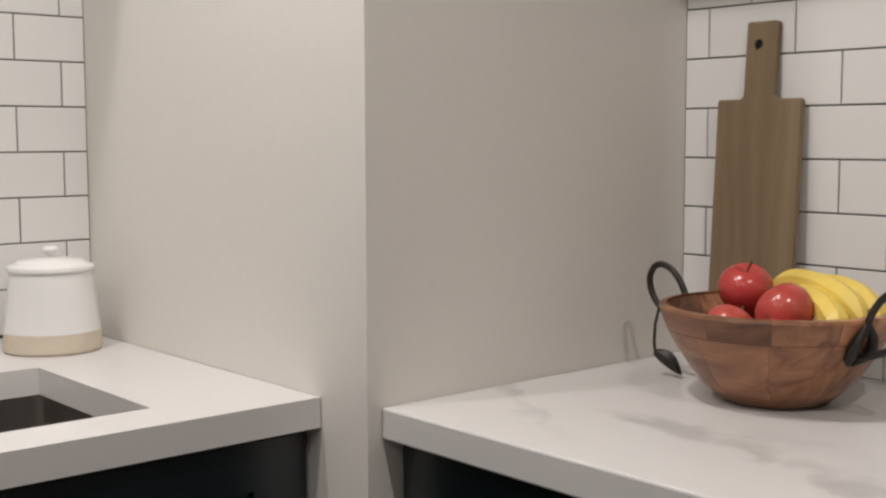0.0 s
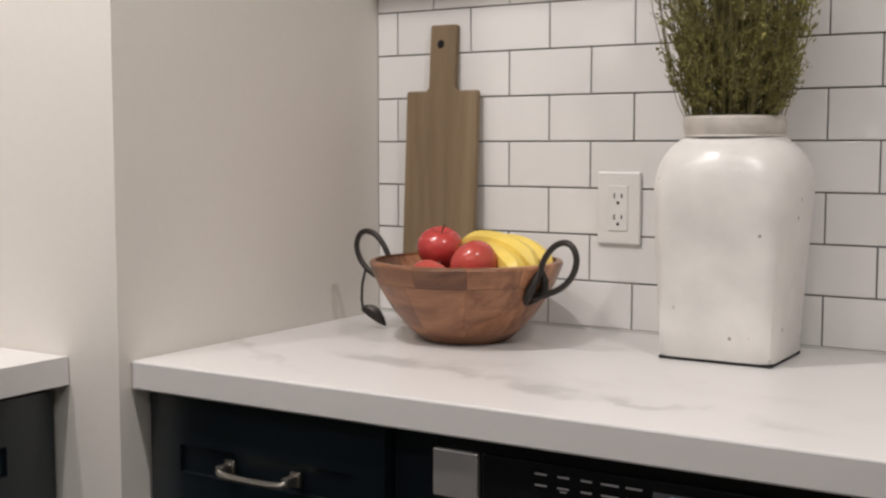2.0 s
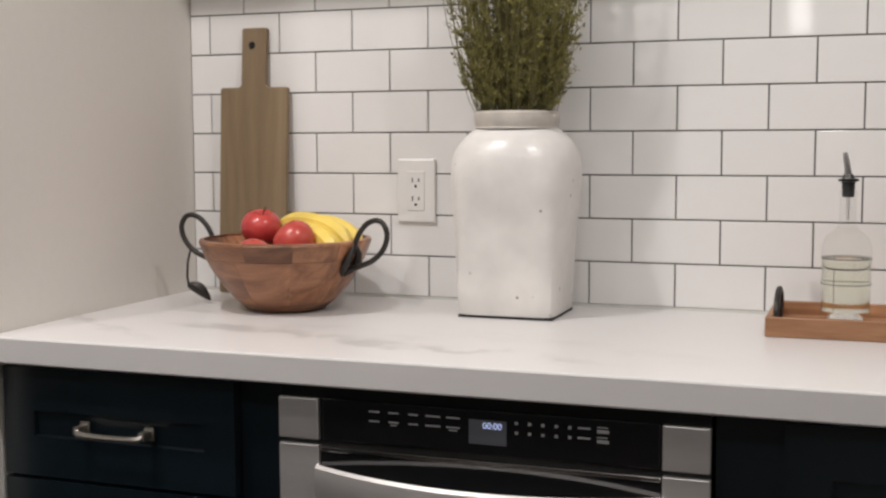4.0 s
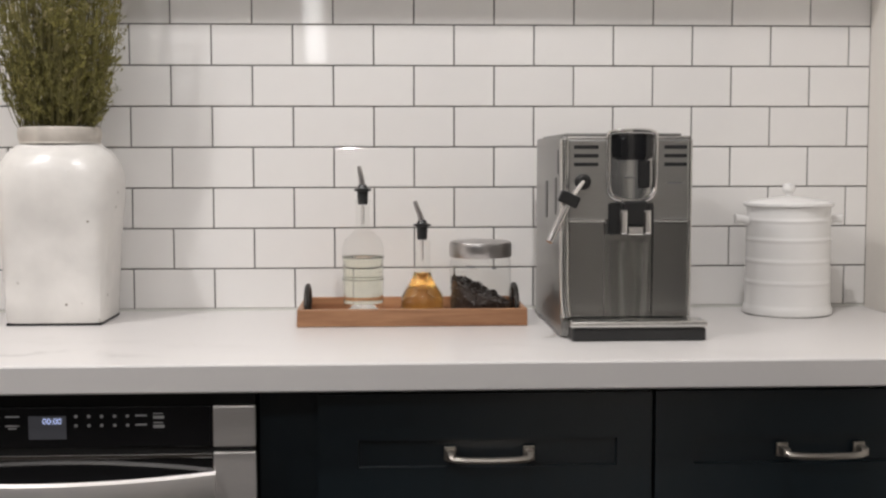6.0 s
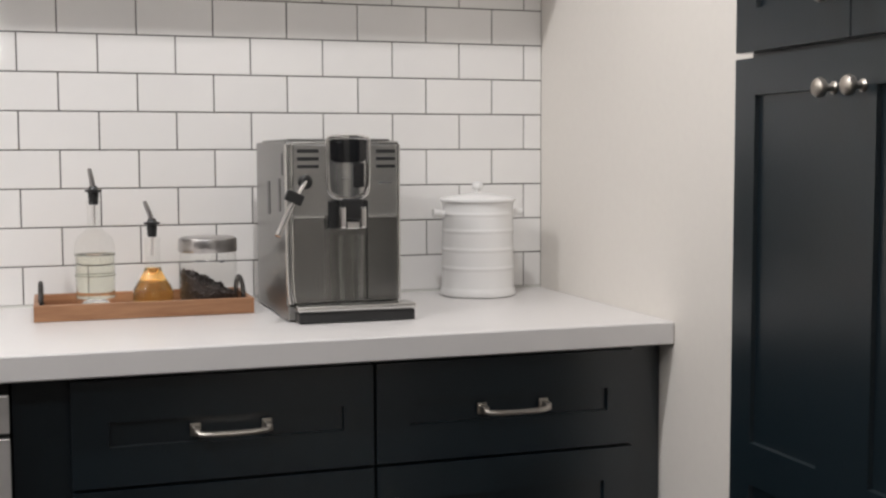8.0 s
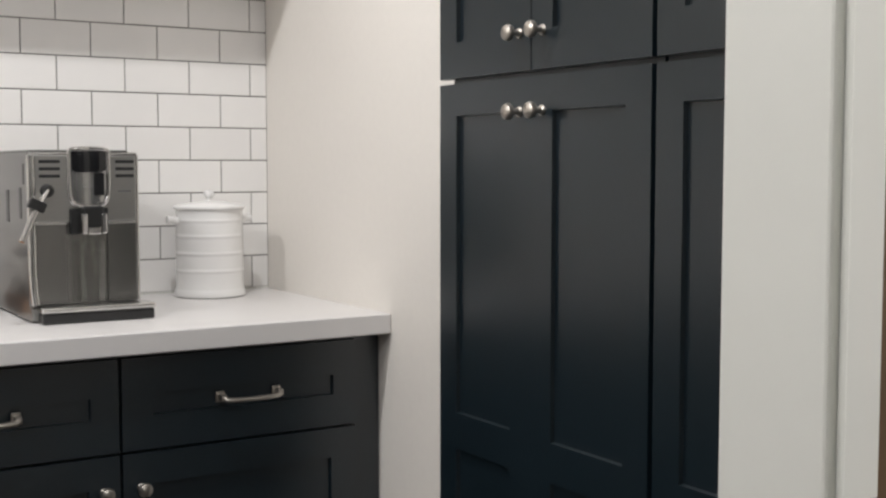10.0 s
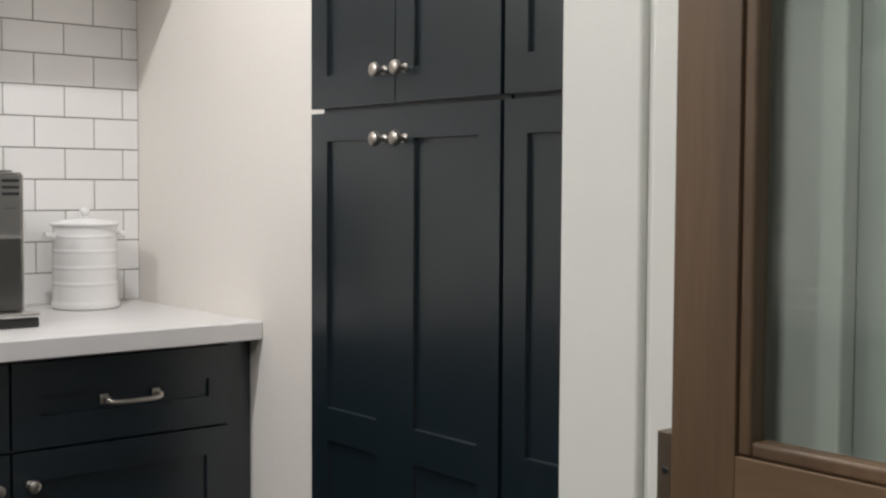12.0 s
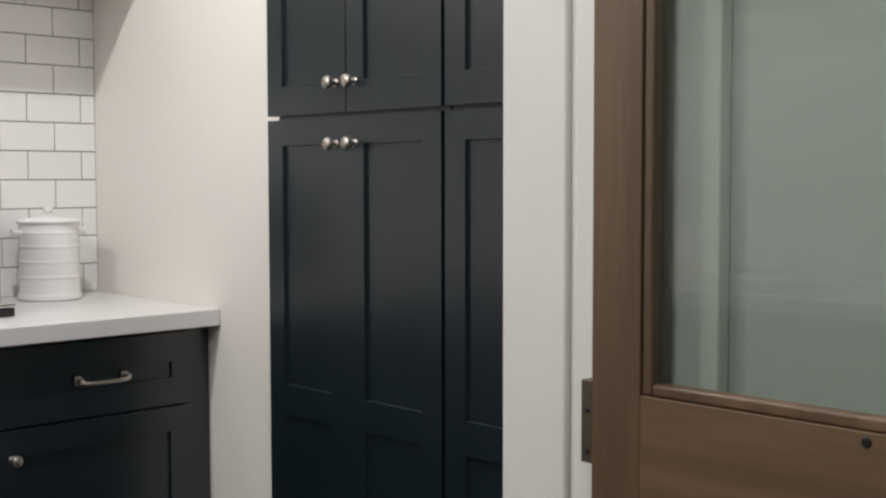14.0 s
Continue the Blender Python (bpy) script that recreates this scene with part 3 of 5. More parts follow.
def microwave():
    x0, x1 = 0.501, 1.1195
    y = CAB_Y - 0.002
    t = thing("microwave_drawer", "stainless steel microwave drawer with black control panel and bowed handle", "microwave", ((x0 + x1) / 2, -0.3, 0.35))
    part("body", box(x0 + 0.001, x1 - 0.001, CAB_Y + 0.03, -0.0055, 0.40, COUNTER - 0.0425), M_DARK, t)
    part("surround", box(x0 + 0.001, x1 - 0.001, CAB_Y + 0.004, CAB_Y + 0.0295, 0.12, COUNTER - 0.046), M_BLACK, t)
    for a, b in ((x0, x0 + 0.064), (x1 - 0.062, x1)):
        part("end_cap", box(a, b, y - 0.004, CAB_Y + 0.0035, 0.788, 0.8485, 0.002), M_STEEL, t, "brushed stainless end cap")
        part("side_trim", box(a, b, y - 0.004, CAB_Y + 0.0035, 0.44, 0.7805, 0.002), M_STEEL, t, "brushed stainless side trim")
    cp = part("control_panel", box(x0 + 0.069, x1 - 0.065, y - 0.001, CAB_Y + 0.0035, 0.788, 0.8495, 0.002), M_GLASSBLACK, t, "glossy black control panel")
    yp = y - 0.0012
    lcd = part("display", box(0.792, 0.846, yp - 0.0006, yp, 0.802, 0.836), M_LCD, cp, "grey backlit display")
    text_mesh("00:00", 0.0125, (0.826, yp - 0.0010, 0.828), M_DIGIT, cp, "digits", "pale blue clock digits")
    for r, z in enumerate((0.8355, 0.8220)):
        for c in range(5):
            xc = 0.651 + c * 0.0295
            w = (0.008, 0.0075, 0.007, 0.011, 0.010)[c]
            bm = box(xc - w, xc + w, yp - 0.0003, yp, z - 0.0011, z + 0.0011)
            if r == 1 and c in (1, 4):
                add_box(bm, xc - w * 0.6, xc + w * 0.6, yp - 0.0003, yp, z - 0.0048, z - 0.0030)
            part("key_mark", bm, M_PRINT, cp)
        for c in range(5):
            xc = 0.860 + c * 0.0185
            part("key_mark", box(xc - 0.0022, xc + 0.0022, yp - 0.0003, yp, z - 0.0025, z + 0.0015), M_PRINT, cp)
        part("key_mark", box(0.945, 0.962, yp - 0.0003, yp, z - 0.0012, z + 0.0012), M_PRINT, cp)
        part("key_mark", box(0.971, 0.987, yp - 0.0003, yp, z - 0.005, z - 0.0005), M_PRINT, cp)
        part("key_mark", box(0.971, 0.985, yp - 0.0003, yp, z + 0.002, z + 0.0035), M_PRINT, cp)
    # drawer front: a dark scooped window below a thin steel lip
    part("lip", box(x0 + 0.066, x1 - 0.064, y - 0.002, CAB_Y + 0.0035, 0.7715, 0.7785, 0.0015), M_CHROME, t)
    part("window", box(x0 + 0.066, x1 - 0.064, y + 0.001, CAB_Y + 0.0035, 0.45, 0.7705), M_GLASSBLACK, t, "dark glass drawer window")
    bm = bmesh.new()
    n, xa, xb = 28, x0 + 0.061, x1 - 0.059
    rows = []
    for i in range(n + 1):
        u = i / n
        bow = 0.058 * (1 - (2 * u - 1) ** 2)
        x = xa + (xb - xa) * u
        f = y - 0.012 - bow
        rows.append([bm.verts.new(c) for c in ((x, f, 0.707), (x, f - 0.003, 0.728), (x, f, 0.749), (x, f + 0.006, 0.753), (x, f + 0.012, 0.749), (x, f + 0.012, 0.707))])
    for A, B in zip(rows, rows[1:]):
        for j in range(6):
            bm.faces.new((A[j], B[j], B[(j + 1) % 6], A[(j + 1) % 6]))
    bm.faces.new(rows[0])
    bm.faces.new(list(reversed(rows[-1])))
    part("handle", bm, M_STEEL, t, "bowed brushed steel handle", smooth=True)
    part("lower_panel", box(x0 + 0.001, x1 - 0.001, y - 0.002, CAB_Y + 0.0035, 0.13, 0.4395, 0.002), M_CAB, t)


microwave()

# ---- pantry ----


def pantry_front(parent, name, y0, y1, z0, z1, panels, knob_at):
    """A door in the plane of the pantry, facing -x; y0 is its end beside the counter."""
    w = y0 - y1
    bm = shaker(w, z1 - z0, [(y0 - a, y0 - b, c - z0, d - z0) for a, b, c, d in panels])
    d = part(name, put(bm, pose(PANTRY_X, y0, z0, 0, 0, -90)), M_CAB, parent)
    if knob_at:
        knob(d, (PANTRY_X, *knob_at), (-1, 0, 0))
    return d


def pantry(label, y0, seam, y1, shown):
    t = thing("pantry_cabinet", label, "cabinet", (2.5, (y0 + y1) / 2, 0.0), group="pantry cabinets")
    ya = y0 - 0.013 if shown else y0
    part("body", box(PANTRY_X + 0.0215, 2.7995, y1, ya, 0.0, CEILING - 0.002), M_CAB, t)
    # one wide lower door with four panels and a pair of knobs, two narrow doors above it
    wide = ((y0 - 0.053, seam + 0.055), (seam - 0.055, y1 + 0.057))
    low = pantry_front(t, "door", y0, y1 + 0.003, 0.112, 1.3585, [(a, b, c, d) for a, b in wide for c, d in ((0.785, 1.304), (0.175, 0.721))], (seam + 0.031, 1.304))
    knob(low, (PANTRY_X, seam - 0.029, 1.304), (-1, 0, 0))
    for a, b, s in ((y0, seam + 0.0015, 1), (seam - 0.0015, y1 + 0.003, -1)):
        ky = (b + 0.030) if s > 0 else (a - 0.028)
        pantry_front(t, "upper_door", a, b, 1.3680, 2.45, [(a - 0.053, b + 0.054, 1.430, 2.39)], (ky, 1.428))
    return t


pantry("tall dark navy shaker pantry cabinet with paired nickel knobs", -0.963, -1.2335, -1.5165, True)
pantry("tall dark navy shaker pantry cabinet half hidden behind the door casing", -1.5235, -1.82, -2.127, False)

# ---- wooden door ----


def glass_door():
    t = thing("door_1", "brown stained wooden door with a large glass pane, standing open against the wall", "door", (1.68, -2.7, 0.0), kind="structure")
    xf, xb = 1.665, 1.700
    ya, yb = -2.293, -3.10
    z0, z1 = 0.012, 2.14
    part("stile", box(xf, xb, -2.3585, ya, z0, z1, 0.0010), M_DOOR, t)
    part("stile", box(xf, xb, yb, -3.028, z0, z1, 0.0010), M_DOOR, t)
    part("rail", box(xf + 0.0003, xb - 0.0003, -3.0278, -2.3586, 0.012, 0.20, 0.0006), M_DOORRAIL, t)
    part("rail", box(xf + 0.0003, xb - 0.0003, -3.0278, -2.3586, 0.82, 1.001, 0.0006), M_DOORRAIL, t)
    part("rail", box(xf + 0.0003, xb - 0.0003, -3.0278, -2.3586, 2.04, 2.14, 0.0006), M_DOORRAIL, t)
    part("panel", box(xf + 0.012, xb - 0.012, -3.0277, -2.3587, 0.2005, 0.8195), M_DOOR, t)
    # bead round the pane, stepped in two
    def bead(y0, y1, z0, z1):
        bm = bmesh.new()
        for d, w, q in ((0.003, 0.0132, 0.0),):
            add_box(bm, xf + d, xf + 0.024, y0 + q, y0 + q + w, z0 + q, z1 - q, 0.0032, 3)
            add_box(bm, xf + d, xf + 0.024, y1 - q - w, y1 - q, z0 + q, z1 - q, 0.0032, 3)
            add_box(bm, xf + d, xf + 0.024, y0 + q + w, y1 - q - w, z0 + q, z0 + q + w, 0.0032, 3)
            add_box(bm, xf + d, xf + 0.024, y0 + q + w, y1 - q - w, z1 - q - w, z1 - q, 0.0032, 3)
        return bm
    part("bead", bead(-3.0276, -2.3587, 1.0015, 2.0395), M_DOOR, t)
    pane = part("pane", box(xf + 0.0165, xf + 0.0205, -3.0148, -2.3715, 1.0143, 2.0267), M_PANE, t, "pale green tinted glass pane")
    pane.visible_shadow = False
    hinge = part("hinge", box(1.6665, 1.6995, -2.2925, -2.2765, 0.916, 1.009, 0.001), M_HINGE, t, "brown bronze hinge with dark screws")
    for z in (0.976, 0.929):
        part("screw", put(lathe([(0.0, 0.0014), (0.0030, 0.0010), (0.0036, 0.0)], (0, 0, 0), 14), Matrix.Translation((1.6664, -2.2855, z)) @ pose(0, 0, 0, 0, -90, 0)), M_BLACK, hinge)
    part("plug", put(lathe([(0.0, 0.002), (0.0042, 0.0017), (0.0055, 0.0)], (0, 0, 0), 16), Matrix.Translation((xf + 0.0004, -2.614, 0.992)) @ pose(0, 0, 0, 0, -90, 0)), M_BLACK, t, "small dark screw plug")


glass_door()

# ---- things on the counter by the tiles ----


def glide(pts, n):
    """n + 1 points along a smooth line through the given ones."""
    pts, line = [Vector(p) for p in pts], []
    for k in range(n + 1):
        u = k / n * (len(pts) - 1)
        i = min(int(u), len(pts) - 2)
        f = u - i
        p0, p1, p2, p3 = pts[max(i - 1, 0)], pts[i], pts[i + 1], pts[min(i + 2, len(pts) - 1)]
        line.append(0.5 * ((2 * p1) + (p2 - p0) * f + (2 * p0 - 5 * p1 + 4 * p2 - p3) * f * f + (3 * p1 - p0 - 3 * p2 + p3) * f ** 3))
    return line


def cutting_board():
    t = thing("cutting_board", "brown wooden paddle cutting board leaning on the tiles", "cutting board", (0.146, -0.03, COUNTER))
    w, hw, h, top, r = 0.1475, 0.0265, 0.4065, 0.523, 0.003
    cx = 0.0
    out = [(-w / 2 + r, 0), (w / 2 - r, 0), (w / 2, r), (w / 2, h - r), (w / 2 - r, h), (hw + 0.006, h), (hw, h + 0.006), (hw + 0.001, top - r), (hw - r, top),
           (-hw + r, top), (-hw, top - r), (-hw - 0.001, h + 0.006), (-hw - 0.006, h), (-w / 2 + r, h), (-w / 2, h - r), (-w / 2, r)]
    bm = add_slab(bmesh.new(), [(x + cx, z) for x, z in out], -0.0065, 0.0065)
    bmesh.ops.recalc_face_normals(bm, faces=bm.faces)
    es = [e for e in bm.edges if len(e.link_faces) == 2 and e.calc_face_angle(0) > 1.2 and abs(e.verts[0].co.y - e.verts[1].co.y) < 1e-6]
    bmesh.ops.bevel(bm, geom=es, offset=0.0022, segments=2, profile=0.5, affect="EDGES")
    m = pose(0.1515, -0.0405, COUNTER + 0.001, -3.2, 0.0, 0)
    part("board", put(bm, m), M_BOARD, t)
    # the hanging hole, a dark ring let into the handle, with a leather loop through it
    hole = add_lathe(bmesh.new(), [(0.0, 0.0), (0.0058, 0.0), (0.0066, 0.0005), (0.0074, 0.0)], (0, 0, 0), 24)
    put(hole, m @ Matrix.Translation((-0.004, -0.0069, top - 0.034)) @ pose(0, 0, 0, 90, 0, 0))
    part("hole", hole, M_DARK, t, "dark hanging hole")
    loop = tube([m @ Vector(p) for p in ((-0.002, -0.0078, top - 0.029), (-0.005, -0.0092, top - 0.034), (-0.006, -0.0084, top - 0.042))], 0.0018, 6)
    part("loop", loop, M_DARK, t, "short dark leather loop")


cutting_board()

BOWL = Vector((0.311, -0.205, COUNTER))


def fruit_bowl():
    t = thing("fruit_bowl", "large round acacia wood bowl with black iron handles", "bowl", BOWL)
    c = tuple(BOWL)
    w = 0.0085
    # foot and floor in one turned piece
    part("base", lathe([(0.0, 0.0), (0.060, 0.0), (0.071, 0.003), (0.0865, 0.016), (0.078, 0.022), (0.0, 0.020)], c, 48), M_ACACIA, t, smooth=True)

    def ring(count, lo, turn):
        for i in range(count):
            a0 = turn + 2 * math.pi * i / count + 0.0012
            a1 = turn + 2 * math.pi * (i + 1) / count - 0.0012
            bm = lathe(lo + [(r - w, z + 0.001) for r, z in reversed(lo)], c, 8, a0=a0, a1=a1, closed=True)
            part("stave", bm, M_ACACIA, t, smooth=True)
    ring(9, [(0.0868, 0.0163), (0.0985, 0.028), (0.1120, 0.044), (0.1265, 0.066), (0.1370, 0.083), (0.1432, 0.0955)], 0.35)
    ring(11, [(0.1436, 0.0962), (0.1492, 0.110), (0.1545, 0.124), (0.1530, 0.128)], 0.12)
    for a in (radians(-12), radians(178)):
        out = Vector((math.cos(a), math.sin(a), 0))
        tan = Vector((-math.sin(a), math.cos(a), 0))

        def at(r, z, s=0.0):
            return BOWL + out * r + tan * s + Vector((0, 0, z))
        loop = [at(r, z) for r, z in ((0.149, 0.106), (0.153, 0.122), (0.163, 0.142), (0.179, 0.159), (0.198, 0.166), (0.213, 0.161), (0.221, 0.146), (0.219, 0.128), (0.208, 0.110), (0.190, 0.096), (0.171, 0.088), (0.154, 0.082), (0.138, 0.080))]
        loop = glide(loop, 40)
        handle = part("handle", tube(loop, 0.0048, 10), M_IRON, t, "black wrought iron loop handle", smooth=True)
        # forged leaves that clasp the wood
        for s in (-1, 1):
            bm = tube([at(0.154, 0.122, s * 0.004), at(0.152, 0.106, s * 0.012), at(0.146, 0.090, s * 0.017), at(0.136, 0.076, s * 0.012), at(0.127, 0.066, s * 0.003)], [0.002, 0.0065, 0.0080, 0.0060, 0.0015], 8)
            part("clasp", bm, M_IRON, handle, smooth=True)
    # a wire that hangs from the far handle, ending in a leaf
    out = Vector((math.cos(radians(178)), math.sin(radians(178)), 0))
    s = BOWL + out * 0.202 + Vector((0, 0, 0.104))
    e = BOWL + out * 0.209 + Vector((0, 0, 0.036))
    part("wire", tube([s, s.lerp(e, 0.4) + out * 0.005, s.lerp(e, 0.8) + out * 0.004, e], 0.0022, 6), M_IRON, t)
    bm = bmesh.new()
    way = Vector((0.042, 0.008, -0.030))
    side = Vector((0.50, 0.42, 0.76)).normalized()
    rows = []
    for k in range(9):
        u = k / 8
        p = e + way * u + Vector((0.0, 0.0, 0.006 * math.sin(u * math.pi)))
        wd = 0.010 * math.sin(math.pi * min(1, 0.10 + u * 0.90)) ** 0.8 + 0.001
        nrm = way.cross(side).normalized()
        rows.append([bm.verts.new(p + side * wd * q + nrm * (0.0025 * (1 - abs(q)) + off)) for q, off in ((-1, 0), (0, 0.0015), (1, 0), (0, -0.0035))])
    for A, B in zip(rows, rows[1:]):
        for j in range(4):
            bm.faces.new((A[j], A[(j + 1) % 4], B[(j + 1) % 4], B[j]))
    bm.faces.new(rows[0])
    bm.faces.new(list(reversed(rows[-1])))
    part("leaf", bm, M_IRON, t, "small black iron leaf pendant", smooth=True)


fruit_bowl()


def apple(x, y, z, r, tilt, turn, label):
    t = thing("apple", label, "apple", (x, y, z), group="apples in the bowl")
    prof = []
    for k in range(15):
        a = -math.pi / 2 + math.pi * k / 14
        rr = r * math.cos(a) * (1.0 + 0.06 * math.sin(a))
        dip = 0.30 * r * math.exp(-((rr / (0.30 * r)) ** 2)) if k > 7 else 0.16 * r * math.exp(-((rr / (0.26 * r)) ** 2))
        prof.append((max(rr, 0.0), 0.93 * r * math.sin(a) + (-dip if k > 7 else dip)))
    m = Matrix.Translation((x, y, z)) @ pose(0, 0, 0, tilt, tilt * 0.5, turn)
    bm = put(lathe(prof, (0, 0, 0), 28), m)
    skin = part("skin", bm, M_APPLE, t, smooth=True)
    part("stalk", put(tube([(0, 0, 0.55 * r), (0.002, 0, 0.85 * r), (0.005, 0.001, 1.08 * r)], [0.0013, 0.0012, 0.0018], 6), m), M_STALK, t)


apple(0.262, -0.205, 1.059, 0.0375, 14, 20, "shiny dark red apple on top of the others")
apple(0.345, -0.237, 1.039, 0.0385, -42, 70, "red apple with paler streaks beside the bananas")
apple(0.285, -0.273, 1.011, 0.0365, 35, 140, "red apple with a yellowish cheek low in the bowl")
apple(0.360, -0.285, 1.005, 0.0350, 25, 200, "red apple half hidden behind the bowl rim")
apple(0.250, -0.165, 0.997, 0.0360, 10, 10, "red apple lying deep in the bowl")


def banana(pts, r, label):
    pts = [Vector(p) for p in pts]
    t = thing("banana", label, "banana", pts[2], group="bananas in the bowl")
    n = 22
    line = glide(pts, n)
    rad = [r * (0.34 + 0.66 * math.sin(min(1.0, (k / n) * 3.2) * math.pi / 2)) * (1.0 if k < n - 4 else 1.0 - 0.15 * (k - n + 4)) for k in range(n + 1)]
    part("peel", tube(line, rad, 7), M_BANANA, t, smooth=True)
    part("tip", tube([line[-1], line[-1] + (line[-1] - line[-2]).normalized() * 0.006], [r * 0.36, r * 0.22], 6), M_STALK, t, "dark brown tip")
    part("stem", tube([line[0] - (line[1] - line[0]).normalized() * 0.016, line[0]], [r * 0.28, r * 0.34], 6), M_STALK, t, "brown stem")


banana([(0.262, -0.140, 1.057), (0.304, -0.152, 1.068), (0.356, -0.168, 1.067), (0.402, -0.184, 1.053), (0.430, -0.196, 1.033)], 0.0180, "ripe yellow banana resting on the bowl rim")
banana([(0.282, -0.122, 1.046), (0.326, -0.126, 1.061), (0.376, -0.136, 1.061), (0.416, -0.152, 1.045), (0.438, -0.168, 1.028)], 0.0175, "ripe yellow banana at the back of the bunch")
banana([(0.288, -0.158, 1.040), (0.334, -0.178, 1.052), (0.374, -0.200, 1.048), (0.406, -0.222, 1.034), (0.423, -0.236, 1.019)], 0.0180, "ripe yellow banana at the front of the bunch")


def outlet():
    t = thing("power_outlet", "white double power outlet with a plain cover plate on the tiles", "outlet", (0.488, -0.005, 1.12))
    x0, x1, z0, z1 = 0.450, 0.527, 1.0605, 1.181
    part("plate", box(x0, x1, -0.0115, -0.0040, z0, z1, 0.003), M_PLATE, t)
    part("insert", box(0.4705, 0.5055, -0.0130, -0.0110, 1.083, 1.158, 0.001), M_PLATE, t, "flat white insert with sockets")
    for zc in (1.138, 1.103):
        for dx, h in ((-0.0065, 0.0042), (0.0065, 0.0034)):
            part("slot", box(0.488 + dx - 0.0012, 0.488 + dx + 0.0012, -0.0133, -0.0125, zc - h + 0.003, zc + h + 0.003), M_DARK, t)
        part("ground_hole", put(lathe([(0.0, 0.0003), (0.0026, 0.0003), (0.0028, 0.0)], (0, 0, 0), 12), Matrix.Translation((0.488, -0.0130, zc - 0.0085)) @ pose(0, 0, 0, 90, 0, 0)), M_DARK, t)
    for z in (1.170, 1.0715):
        part("screw", put(lathe([(0.0, 0.001), (0.0026, 0.0006), (0.003, 0.0)], (0, 0, 0), 12), Matrix.Translation((0.488, -0.0113, z)) @ pose(0, 0, 0, 90, 0, 0)), M_PLATE, t)


outlet()

VASE = Vector((0.7225, -0.133, COUNTER))


def vase():
    t = thing("vase", "large white pitted vase, square below, round at the neck", "vase", VASE)
    levels = [(0.0048, 0.0835, 11), (0.009, 0.0858, 11), (0.05, 0.0878, 10), (0.10, 0.0912, 8), (0.14, 0.0950, 6.4), (0.175, 0.0996, 4.9), (0.205, 0.1045, 3.8), (0.230, 0.1082, 3.1),
              (0.250, 0.1100, 2.65), (0.268, 0.1096, 2.35), (0.283, 0.1062, 2.18), (0.296, 0.0998, 2.08), (0.306, 0.0920, 2.03), (0.314, 0.0832, 2.0), (0.3190, 0.0760, 2.0), (0.322, 0.0722, 2.0)]
    seg = 96
    bm = bmesh.new()
    rings = []
    for z, h, p in levels:
        ring = []
        for i in range(seg):
            a = 2 * math.pi * i / seg
            a -= 0.16 * math.sin(4 * a + math.pi) * -1
            c, s = math.cos(a), math.sin(a)
            k = (abs(c) ** p + abs(s) ** p) ** (-1 / p)
            wob = 1 + 0.010 * noise.noise(Vector((c * 1.5, s * 1.5, z * 9)))
            ring.append(bm.verts.new((VASE.x + c * k * h * wob, VASE.y + s * k * h * wob * 0.90, VASE.z + z)))
        rings.append(ring)
    for A, B in zip(rings, rings[1:]):
        for i in range(seg):
            bm.faces.new((A[i], A[(i + 1) % seg], B[(i + 1) % seg], B[i]))
    bm.faces.new(list(reversed(rings[0])))
    part("body", bm, M_VASE, t, smooth=True)
    part("neck", lathe([(0.0722, 0.3222), (0.0708, 0.3250), (0.0728, 0.3320), (0.0738, 0.3410), (0.0726, 0.3485), (0.0685, 0.3520), (0.0640, 0.3510), (0.0615, 0.346), (0.0605, 0.26), (0.0, 0.25)], tuple(VASE), 48), M_RIM, t, "worn grey-beige rim", smooth=True)
    # dark sheet in place of the shaded gap below the vase
    part("foot", box(VASE.x - 0.0825, VASE.x + 0.0825, VASE.y - 0.0735, VASE.y + 0.0735, COUNTER + 0.0003, COUNTER + 0.0045), M_DARK, t, "dark sheet standing in for the shadow gap under the vase")


vase()


